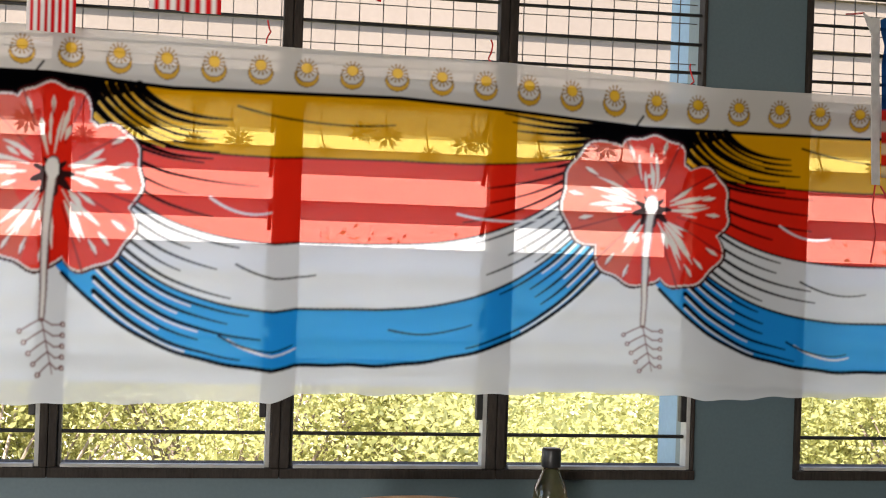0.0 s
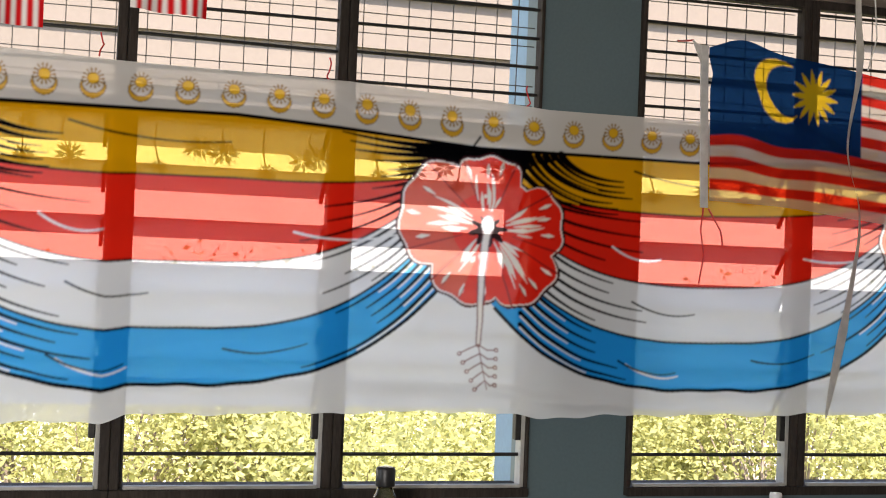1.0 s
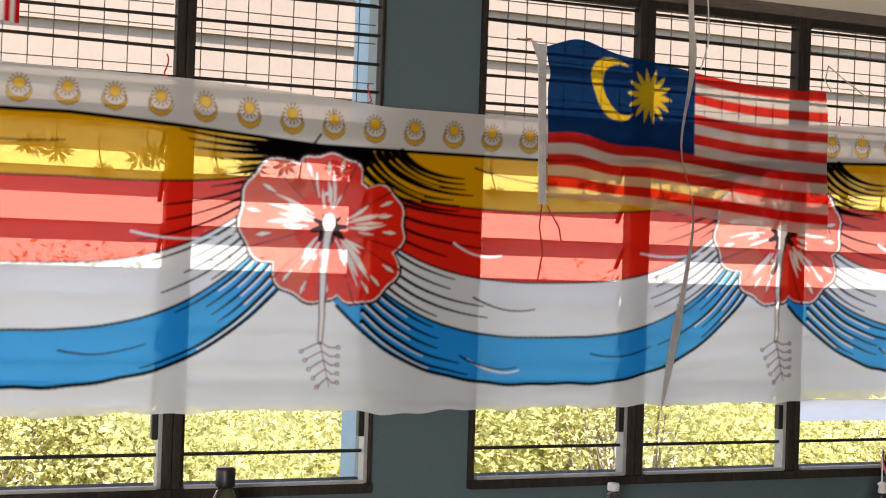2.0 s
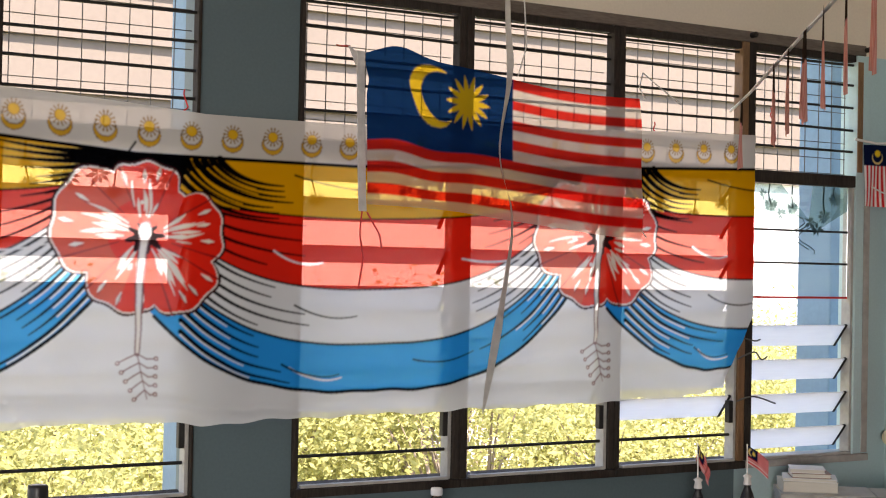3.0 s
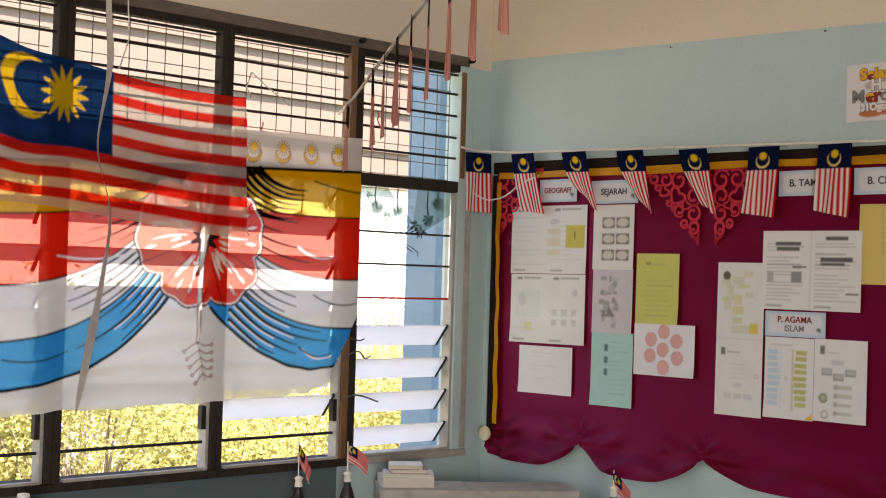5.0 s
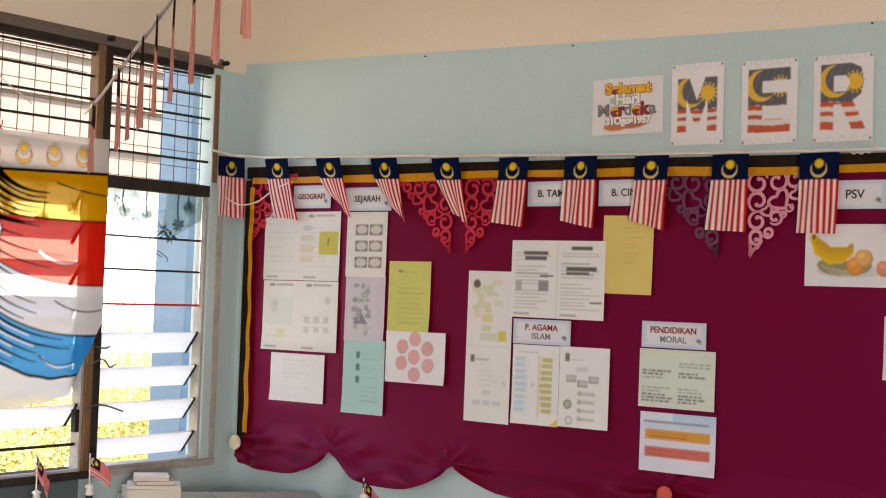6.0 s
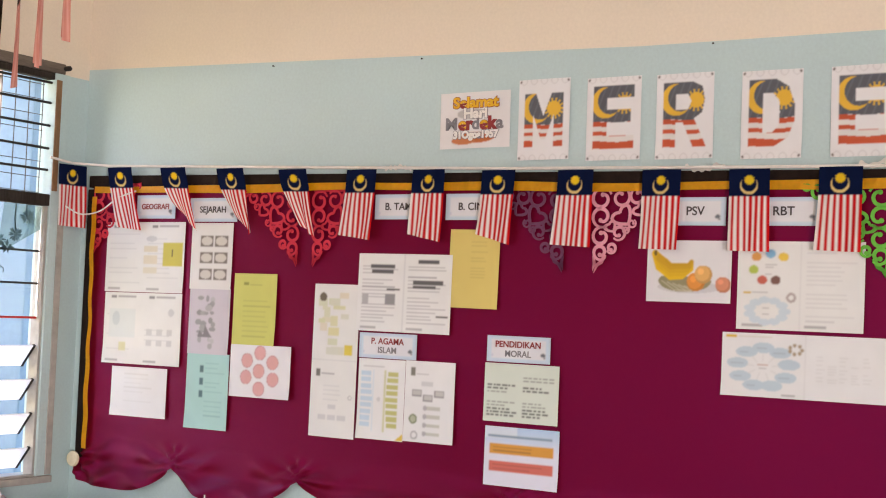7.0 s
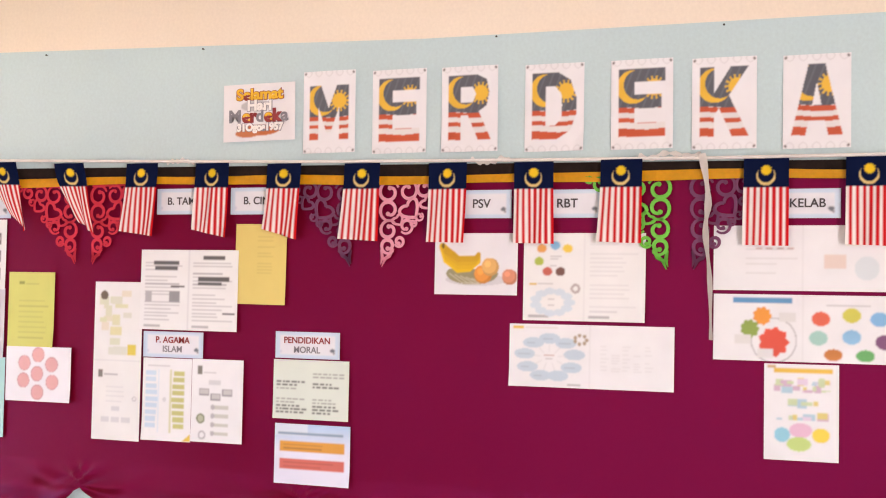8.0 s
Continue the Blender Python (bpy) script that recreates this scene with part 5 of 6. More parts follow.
# islamic studies group of sheets
s = Sheet(0.210, 0.585, paper=(0.78, 0.78, 0.74))
for k in range(16):
    s.rect(*(lambda x, y: (x, y, x + rr.uniform(.02, .06), y + rr.uniform(.015, .04)))(rr.uniform(0.02, 0.14), rr.uniform(0.03, 0.25)), (0.70 + rr.uniform(-.06, .04), 0.68, 0.48 + rr.uniform(-.1, .1)))
s.disc(0.042, 0.050, 0.017, (0.16, 0.13, 0.09)), s.rect(0.15, 0.23, 0.185, 0.27, (0.72, 0.58, 0.10))
s.rect(0, 0.289, 0.21, 0.292, PALE), s.rect(0.025, 0.325, 0.042, 0.355, (0.18, 0.18, 0.16)), s.rect(0.05, 0.34, 0.11, 0.345, GREY)
for x, y in ((0.085, 0.46), (0.04, 0.50), (0.085, 0.50), (0.13, 0.50)):
    s.rect(x, y, x + 0.038, y + 0.018, PALE)
s.lines(0.06, 0.38, 0.15, 0.45, 4, PALE, rr)
s.ring(0.185, 0.43, 0.006, 0.009, GREY)
pin_sheet(-1.289, 1.764, 0.210, 0.585, s, "long white sheet with coloured boxes pinned on maroon cloth", lean=-0.2)
s = Sheet(0.208, 0.300, paper=(0.79, 0.79, 0.77))
for k in range(9):
    s.rect(0.012, 0.045 + 0.024 * k, 0.065 - 0.002 * abs(k - 4), 0.062 + 0.024 * k, (0.52, 0.66, 0.74)), s.rect(0.125 + 0.002 * abs(k - 4), 0.045 + 0.024 * k, 0.178, 0.062 + 0.024 * k, (0.52, 0.52, 0.20))
s.disc(0.095, 0.15, 0.008, PALE), s.lines(0.02, 0.02, 0.16, 0.035, 1, GREY, rr), s.poly([(0.17, 0.30), (0.208, 0.27), (0.208, 0.30)], (0.75, 0.52, 0.08))
s.rect(0.065, 0.04, 0.072, 0.27, (0.66, 0.74, 0.78)), s.rect(0.118, 0.04, 0.124, 0.27, (0.62, 0.62, 0.40))
pin_sheet(-1.510, 1.488, 0.208, 0.300, s, "white sheet with blue and olive lists pinned on maroon cloth", out=0.029)
s = Sheet(0.212, 0.297, paper=(0.79, 0.79, 0.77))
s.rect(0.025, 0.025, 0.042, 0.055, (0.20, 0.20, 0.17)), s.lines(0.05, 0.04, 0.12, 0.055, 1, GREY, rr), s.rect(0.07, 0.075, 0.12, 0.09, PALE)
for x, y in ((0.032, 0.105), (0.080, 0.122), (0.128, 0.105)):
    s.rect(x, y, x + 0.042, y + 0.024, MID), s.rect(x + .004, y + .004, x + 0.038, y + 0.020, (0.55, 0.55, 0.52))
for k in range(4):
    s.rect(0.082, 0.165 + 0.031 * k, 0.155, 0.178 + 0.031 * k, (0.56, 0.57, 0.50)), s.disc(0.09, 0.171 + 0.031 * k, 0.009, GREY)
s.disc(0.040, 0.213, 0.018, (0.22, 0.26, 0.16)), s.disc(0.040, 0.213, 0.012, (0.45, 0.48, 0.34)), s.ring(0.047, 0.272, 0.010, 0.016, GREY)
pin_sheet(-1.720, 1.490, 0.212, 0.297, s, "white sheet with grey diagram pinned on maroon cloth", out=0.030)
# moral studies
s = Sheet(0.295, 0.207, paper=(0.66, 0.72, 0.62))
for x0, y0, n in ((0.012, 0.075, 3), (0.155, 0.045, 2), (0.155, 0.080, 2), (0.012, 0.135, 5), (0.155, 0.135, 5)):
    for k in range(n):
        x = x0
        while x < x0 + rr.uniform(0.07, 0.12):
            l = rr.uniform(0.008, 0.024)
            s.rect(x, y0 + 0.0115 * k, x + l, y0 + 0.0115 * k + 0.0045, (0.10, 0.11, 0.10))
            x += l + 0.005
pin_sheet(-2.052, 1.500, 0.295, 0.207, s, "pale green sheet with black writing pinned on maroon cloth", lean=0.0)
s = Sheet(0.294, 0.209, paper=(0.70, 0.74, 0.80))
g = np.clip(s.y / 0.09, 0, 1)[..., None]
s.c[:] = np.array((0.42, 0.60, 0.76)) * (1 - g) + np.array((0.72, 0.72, 0.80)) * g
s.rect(0, 0, 0.13, 0.04, (0.66, 0.74, 0.80)), s.lines(0.012, 0.026, 0.27, 0.040, 1, (0.25, 0.35, 0.45), rr, 0.008)
s.rect(0.022, 0.060, 0.272, 0.096, (0.72, 0.33, 0.06)), s.rect(0.022, 0.122, 0.272, 0.158, (0.66, 0.16, 0.12))
s.lines(0.035, 0.065, 0.26, 0.092, 2, (0.45, 0.20, 0.05), rr, 0.0035, 1.0), s.lines(0.035, 0.127, 0.26, 0.154, 2, (0.45, 0.10, 0.08), rr, 0.0035, 1.0)
pin_sheet(-2.062, 1.276, 0.294, 0.209, s, "bluish sheet with orange and red bars pinned on maroon cloth")
# art: fruit picture
s = Sheet(0.294, 0.205, 0.0024, (0.76, 0.75, 0.76))
s.put(((s.x - 0.15) / 0.11) ** 2 + ((s.y - 0.155) / 0.020) ** 2 < 1, (0.62, 0.61, 0.62))
s.put((((s.x - 0.135) / 0.092) ** 2 + ((s.y - 0.135) / 0.036) ** 2 < 1) & (s.y > 0.120), (0.30, 0.27, 0.15))
for k in range(5):
    s.stroke([(0.055 + 0.02 * k, 0.135 + 0.004 * k), (0.10 + 0.02 * k, 0.165), (0.16, 0.168)], 0.003, 0.003, (0.55, 0.50, 0.38))
for k in range(4):
    p = [(0.028 + 0.006 * k, 0.045 + 0.005 * k), (0.042 + 0.008 * k, 0.090 - 0.006 * k), (0.085, 0.122 - 0.012 * k), (0.125 + 0.008 * k, 0.120 - 0.012 * k), (0.158, 0.095 - 0.008 * k)]
    s.stroke(p, 0.026, 0.016, (0.80 - 0.06 * k, 0.50 - 0.05 * k, 0.02)), s.stroke([(x, y - 0.004) for x, y in p[1:]], 0.004, 0.002, (0.55, 0.32, 0.02))
s.disc(0.030, 0.042, 0.006, (0.20, 0.13, 0.03), 0.010)
for cx, cy, r, c in ((0.175, 0.137, 0.031, (0.78, 0.30, 0.06)), (0.200, 0.112, 0.030, (0.76, 0.42, 0.14)), (0.268, 0.145, 0.026, (0.72, 0.28, 0.16))):
    s.disc(cx, cy, r, tuple(v * 0.75 for v in c)), s.disc(cx - 0.004, cy - 0.004, r * 0.86, c), s.disc(cx - 0.009, cy - 0.010, r * 0.35, tuple(min(1, v * 1.25) for v in c))
pin_sheet(-2.660, 1.943, 0.294, 0.205, s, "white picture of bananas and oranges in a bowl", out=0.027)
# design and technology
s = worksheet(0.408, 0.285, 15, heads=False, fill=0.0)
for dx, dy, c in ((0.062, 0.050, (0.75, 0.36, 0.10)), (0.108, 0.040, (0.20, 0.46, 0.66)), (0.150, 0.050, (0.80, 0.55, 0.08)), (0.053, 0.092, (0.45, 0.55, 0.10)), (0.082, 0.125, (0.60, 0.14, 0.10)), (0.126, 0.125, (0.20, 0.10, 0.08))):
    s.disc(dx, dy, 0.0165, c, 0.014)
s.lines(0.09, 0.07, 0.13, 0.11, 4, GREY, rr), s.rect(0.02, 0.163, 0.045, 0.168, (0.7, 0.45, 0.05)), s.lines(0.05, 0.160, 0.12, 0.170, 1, GREY, rr)
for k in range(11):
    a = k * 2 * math.pi / 11
    s.disc(0.100 + 0.058 * math.cos(a), 0.225 + 0.036 * math.sin(a), 0.020, (0.60, 0.70, 0.74), 0.011)
s.lines(0.085, 0.21, 0.115, 0.24, 3, GREY, rr), s.ring(0.178, 0.18, 0.008, 0.016, (0.45, 0.40, 0.38))
s.lines(0.225, 0.03, 0.39, 0.26, 16, (0.64, 0.64, 0.63), rr, 0.003, 0.85), s.rect(0.205, 0, 0.2075, 0.285, (0.70, 0.70, 0.69))
pin_sheet(-2.975, 1.943, 0.408, 0.285, s, "white double sheet with coloured bubbles pinned on maroon cloth", lean=0.0)
s = Sheet(0.548, 0.204, paper=(0.79, 0.79, 0.78))
s.rect(0.012, 0.008, 0.05, 0.014, (0.75, 0.48, 0.05)), s.lines(0.055, 0.006, 0.2, 0.018, 1, (0.66, 0.62, 0.52), rr)
for k in range(9):
    a = k * 2 * math.pi / 9 - 1.57
    s.disc(0.138 + 0.086 * math.cos(a), 0.108 + 0.062 * math.sin(a), 0.036, (0.50, 0.62, 0.68), 0.017), s.lines(0.115 + 0.086 * math.cos(a), 0.104 + 0.062 * math.sin(a), 0.162 + 0.086 * math.cos(a), 0.113 + 0.062 * math.sin(a), 1, (0.36, 0.46, 0.52), rr)
    s.stroke([(0.138 + 0.03 * math.cos(a), 0.108 + 0.02 * math.sin(a)), (0.138 + 0.055 * math.cos(a), 0.108 + 0.042 * math.sin(a))], 0.002, 0.002, PALE)
s.rect(0.12, 0.098, 0.156, 0.103, (0.5, 0.3, 0.25)), s.rect(0.125, 0.110, 0.150, 0.114, GREY)
for k in range(7):
    s.disc(0.243 + 0.020 * math.cos(k * 0.9), 0.048 + 0.014 * math.sin(k * 0.9), 0.006, (0.40, 0.32, 0.22))
for k in range(5):
    s.lines(0.31 + 0.036 * k, 0.06 + 0.03 * (k % 2), 0.34 + 0.036 * k, 0.15, 7, (0.68, 0.68, 0.67), rr)
s.rect(0.2735, 0, 0.2755, 0.204, (0.70, 0.70, 0.69)), s.rect(0.20, 0.192, 0.245, 0.196, GREY)
pin_sheet(-2.930, 1.646, 0.548, 0.204, s, "long white sheet with blue bubble diagram pinned on maroon cloth", lean=0.0)
# club sheets
s = Sheet(0.60, 0.200, paper=(0.79, 0.79, 0.78))
s.lines(0.10, 0.065, 0.26, 0.17, 7, (0.62, 0.62, 0.60), rr)
for k in range(4):
    s.rect(0.13 + 0.032 * k, 0.069, 0.15 + 0.032 * k, 0.073, (0.45, 0.20, 0.15))
s.rect(0.335, 0.09, 0.40, 0.13, (0.76, 0.62, 0.54)), s.disc(0.46, 0.13, 0.036, (0.66, 0.72, 0.72)), s.rect(0.40, 0.02, 0.44, 0.06, (0.72, 0.72, 0.58)), s.rect(0.53, 0.08, 0.58, 0.12, (0.68, 0.66, 0.64))
s.rect(0.27, 0, 0.272, 0.2, (0.70, 0.70, 0.69))
pin_sheet(-3.598, 1.966, 0.60, 0.200, s, "white double sheet with pale boxes pinned on maroon cloth", out=0.024)
s = Sheet(0.60, 0.204, paper=(0.79, 0.79, 0.78))
s.rect(0.06, 0.010, 0.24, 0.027, (0.10, 0.30, 0.50))
s.ring(0.185, 0.14, 0.066, 0.070, GREY), s.star(0.150, 0.066, 0.030, (0.80, 0.30, 0.05), 9, 0.8), s.star(0.112, 0.106, 0.030, (0.25, 0.36, 0.08), 9, 0.8), s.star(0.185, 0.145, 0.048, (0.75, 0.10, 0.06), 9, 0.8)
for x, y in ((0.20, 0.055), (0.065, 0.125), (0.135, 0.165)):
    s.rect(x, y, x + 0.05, y + 0.028, (0.70, 0.70, 0.67))
for dx, dy, c in ((0.325, 0.072, (0.75, 0.14, 0.08)), (0.415, 0.060, (0.62, 0.58, 0.10)), (0.495, 0.070, (0.20, 0.46, 0.70)), (0.318, 0.130, (0.34, 0.60, 0.52)), (0.415, 0.125, (0.25, 0.52, 0.72)), (0.51, 0.138, (0.22, 0.09, 0.18)), (0.362, 0.180, (0.62, 0.22, 0.06)), (0.455, 0.180, (0.12, 0.42, 0.14))):
    s.disc(dx, dy, 0.027, c, 0.022 if dy < 0.18 else 0.018)
s.lines(0.34, 0.028, 0.50, 0.036, 1, GREY, rr), s.rect(0.27, 0, 0.272, 0.204, (0.70, 0.70, 0.69))
pin_sheet(-3.600, 1.754, 0.60, 0.204, s, "white double sheet with coloured stars and discs pinned on maroon cloth")
s = Sheet(0.222, 0.292, paper=(0.79, 0.79, 0.78))
s.rect(0.03, 0.012, 0.205, 0.026, (0.78, 0.50, 0.08))
for k in range(44):
    x, y = rr.uniform(0.03, 0.17), rr.choice((0.05, 0.07, 0.115, 0.155))
    s.rect(x, y + rr.uniform(-.01, .01), x + rr.uniform(.01, .035), y + rr.uniform(.008, .018), rr.choice(((0.62, 0.45, 0.55), (0.40, 0.60, 0.66), (0.72, 0.62, 0.22), (0.55, 0.66, 0.40), (0.72, 0.60, 0.70))))
for dx, dy, c, rx in ((0.055, 0.215, (0.25, 0.58, 0.68), 0.024), (0.11, 0.200, (0.75, 0.48, 0.60), 0.034), (0.17, 0.213, (0.82, 0.62, 0.08), 0.026), (0.105, 0.242, (0.50, 0.66, 0.22), 0.036)):
    s.disc(dx, dy, rx, c, 0.022)
s.rect(0.01, 0.005, 0.035, 0.012, (0.6, 0.4, 0.2))
pin_sheet(-3.757, 1.543, 0.222, 0.292, s, "white sheet with bright coloured blobs pinned on maroon cloth", lean=0.2)


# ---- subject name plates ----
def plate(y, z, w, h, words, size, inks=None, wide=1.0, dy=()):
    s = Sheet(w, h, 0.0028, (0.52, 0.62, 0.72))
    s.rect(0.006, 0.004, w - 0.006, h - 0.004, (0.56, 0.67, 0.76))
    s.rect(0.018, 0.012, w - 0.018, h - 0.012, (0.74, 0.74, 0.76))
    r = random.Random(int(-y * 100))
    s.disc(w - 0.028, h * 0.68, 0.009, (0.16, 0.18, 0.20), 0.007), s.disc(w - 0.022, h * 0.78, 0.004, (0.3, 0.3, 0.32)), s.disc(0.022, h * 0.75, 0.005, (0.60, 0.62, 0.70))
    p = thing("subject_plate", "pale blue bordered card with a subject name on the board", "name card", "subject cards", board_at(y, z, 0.028))
    c = new("card", s.mesh("card", PAPER, lambda x, yy: (x, -yy, 0.002 * np.sin(x / w * 3.14))))
    c.parent = p
    for k, word in enumerate(words):
        zz = -h / 2 + (0 if len(words) == 1 else (0.016 - 0.033 * k))
        lettering("lettering", word, size, (inks or [INK] * 2)[k], p, pose(w / 2 + (dy[k] if dy else 0), zz, 0.0042), wide, 0.0006)
    return p


plate(-0.345, 2.114, 0.214, 0.098, ["GEOGRAFI"], 0.032, [INK_RED])
plate(-0.639, 2.100, 0.250, 0.097, ["SEJARAH"], 0.036)
plate(-1.552, 2.107, 0.240, 0.094, ["B. TAMIL"], 0.038)
plate(-1.863, 2.107, 0.240, 0.096, ["B. CINA"], 0.038)
plate(-1.507, 1.585, 0.255, 0.094, ["P. AGAMA", "ISLAM"], 0.032, [INK_RED, INK_GREY])
plate(-2.058, 1.598, 0.252, 0.093, ["PENDIDIKAN", "MORAL"], 0.031, [INK_RED, INK_GREY])
plate(-2.690, 2.087, 0.240, 0.094, ["PSV"], 0.041, dy=(0.015,))
plate(-3.002, 2.085, 0.240, 0.092, ["RBT"], 0.041, dy=(0.0,))
plate(-3.745, 2.078, 0.236, 0.090, ["KELAB"], 0.038, dy=(0.02,))


# ---- letter posters above the board ----
def glyph(ch, x, y, w, h):
    """Block capitals as polygons in a box at (x, y), w by h, y down."""
    t, q = w * 0.30, h * 0.19
    p = lambda *a: [(x + w * i, y + h * j) for i, j in a]
    a, b = t / w, q / h
    return {
        "M": [p((0, 1), (0, 0), (.30, 0), (.50, .42), (.70, 0), (1, 0), (1, 1), (.76, 1), (.76, .40), (.56, .86), (.44, .86), (.24, .40), (.24, 1))],
        "E": [p((0, 0), (1, 0), (1, .20), (.34, .20), (.34, .39), (.92, .39), (.92, .59), (.34, .59), (.34, .80), (1, .80), (1, 1), (0, 1))],
        "R": [p((0, 0), (.68, 0), (.90, .08), (.96, .28), (.90, .48), (.72, .57), (1, 1), (.70, 1), (.46, .62), (.30, .62), (.30, 1), (0, 1)), p((.30, .19), (.58, .19), (.66, .30), (.58, .43), (.30, .43))],
        "D": [p((0, 0), (.58, 0), (.86, .12), (1, .40), (1, .62), (.86, .88), (.58, 1), (0, 1)), p((.31, .21), (.52, .21), (.66, .32), (.68, .50), (.66, .70), (.52, .80), (.31, .80))],
        "K": [p((0, 0), (.30, 0), (.30, .38), (.64, 0), (1, 0), (.60, .42), (1, 1), (.66, 1), (.40, .60), (.30, .70), (.30, 1), (0, 1))],
        "A": [p((.34, 0), (.66, 0), (1, 1), (.72, 1), (.66, .80), (.34, .80), (.28, 1), (0, 1)), p((.41, .58), (.50, .26), (.59, .58))],
    }[ch]


def letter_poster(ch, y, z, w=0.203, h=0.290, lean=0.0):
    s = Sheet(w, h, 0.0024, (0.79, 0.77, 0.76))
    gx, gy, gw, gh = w * 0.12, h * 0.10, w * 0.76, h * 0.76
    if ch == "M":
        gy, gh = h * 0.18, h * 0.66
    outer, *holes = glyph(ch, gx, gy, gw, gh)
    mask = s.poly(outer)
    for ho in holes:
        mask &= ~s.poly(ho)
    v = (s.y - gy) / gh
    s.put(mask, (0.105, 0.11, 0.125))
    s.put(mask & (np.sin(s.x * 240 + s.y * 90) > 0.75), (0.14, 0.145, 0.16))
    d1, d2 = np.hypot(s.x - w * 0.36, s.y - gy - gh * 0.27), np.hypot(s.x - w * 0.44, s.y - gy - gh * 0.24)
    s.put(mask & (d1 < w * 0.27) & (d2 > w * 0.235), (0.80, 0.46, 0.05))
    sx, sy = s.x - w * 0.70, s.y - gy - gh * 0.29
    rad, th = np.hypot(sx, sy), np.arctan2(sy, sx)
    s.put(mask & (rad < w * (0.13 + 0.055 * (np.cos(th * 14) > 0.3))), (0.80, 0.46, 0.05))
    wave = v + 0.012 * np.sin(s.x * 40)
    s.put(mask & (wave > 0.58), (0.74, 0.70, 0.66))
    for a, b in ((0.585, 0.66), (0.735, 0.80), (0.89, 1.01)):
        s.put(mask & (wave > a) & (wave < b), (0.60, 0.10, 0.04))
    # clear laminate rim with small bows and a pin in each corner
    for k in range(5):
        for yy in (0.006, h - 0.006):
            s.ring(w * (k + 0.5) / 5, yy + (0.010 if yy < 0.1 else -0.010) * 0, 0.011, 0.0135, (0.60, 0.58, 0.57))
    for cx in (0.008, w - 0.008):
        for cy in (0.008, h - 0.008):
            s.disc(cx, cy, 0.0042, (0.16, 0.14, 0.13))
    ob = pin_sheet(y, z, w, h, s, "white laminated poster of a flag-patterned letter on the wall", "letter_poster", "poster", lean, 0.004, "letter posters")
    return ob


for ch, y, z in (("M", -2.136, 2.516), ("E", -2.405, 2.509), ("R", -2.664, 2.508), ("D", -2.963, 2.503), ("E", -3.256, 2.503), ("K", -3.520, 2.497), ("A", -3.803, 2.493)):
    letter_poster(ch, y, z, lean=0.5 if ch in "MER" else 0.2)

greet = thing("greeting_poster", "white poster with bubbly yellow, white and grey greeting words", "poster", m=board_at(-1.811, 2.481, 0.004) @ pose(0, 0, 0, 0, 0, 0.8))
s = Sheet(0.292, 0.207, 0.0026, (0.78, 0.75, 0.73))
s.disc(0.146, 0.168, 0.085, (0.60, 0.16, 0.05), 0.020), s.disc(0.10, 0.178, 0.05, (0.62, 0.20, 0.08), 0.015)
s.disc(0.135, 0.080, 0.062, (0.50, 0.48, 0.46), 0.020)
c = new("sheet", s.mesh("sheet", PAPER, lambda x, y: (x, -y, 0.003 + 0.002 * np.sin(x * 12))))
c.parent = greet
for word, size, mat, x, z, wide in (("Selamat", 0.054, INK_YELLOW, 0.150, -0.040, 1.12), ("Hari", 0.052, INK_WHITE, 0.150, -0.080, 1.1), ("M", 0.062, INK_GREY, 0.050, -0.118, 1.1), ("e", 0.062, INK_YELLOW, 0.096, -0.118, 1.1),
                                    ("r", 0.062, INK_RED, 0.124, -0.118, 1.1), ("d", 0.062, INK_GREY, 0.152, -0.118, 1.0), ("e", 0.062, INK_YELLOW, 0.186, -0.118, 1.1), ("k", 0.062, INK_RED, 0.218, -0.118, 1.0), ("a", 0.062, INK_GREY, 0.252, -0.118, 1.1), ("31Ogos1957", 0.036, INK_WHITE, 0.152, -0.158, 1.0)):
    if mat is not INK_GREY:
        lettering("lettering", word, size, INK_GREY if mat is INK_WHITE else INK_RED, greet, pose(x, z, 0.0058), wide, 0.0042)
    lettering("lettering", word, size, mat, greet, pose(x, z, 0.0072), wide, 0.0022)

# ---- furniture under the windows ----
def desk(x, y, w, turn=0.0):
    d = thing("school_desk", "plain wooden school desk with steel legs under the windows", "desk", "school desks", pose(x, y, 0, 0, 0, turn))
    part("desktop", blocks((-w / 2, w / 2, -0.22, 0.22, 0.70, 0.722), bevel=0.005), DESK_WOOD, d, "worn wooden desktop")
    part("apron", blocks((-w / 2 + 0.04, w / 2 - 0.04, -0.19, 0.19, 0.58, 0.70)), STEEL, d)
    for sx in (-1, 1):
        for sy in (-1, 1):
            part("leg", tube(bmesh.new(), [(sx * (w / 2 - 0.05), sy * 0.18, 0.0), (sx * (w / 2 - 0.05), sy * 0.18, 0.60)], 0.014, 8), STEEL, d)
    return d


desk(-3.72, -0.36, 0.62)
desk(-2.42, -0.36, 0.62)
desk(-1.16, -0.36, 0.60)
desk(-0.40, -1.25, 0.62, 90)


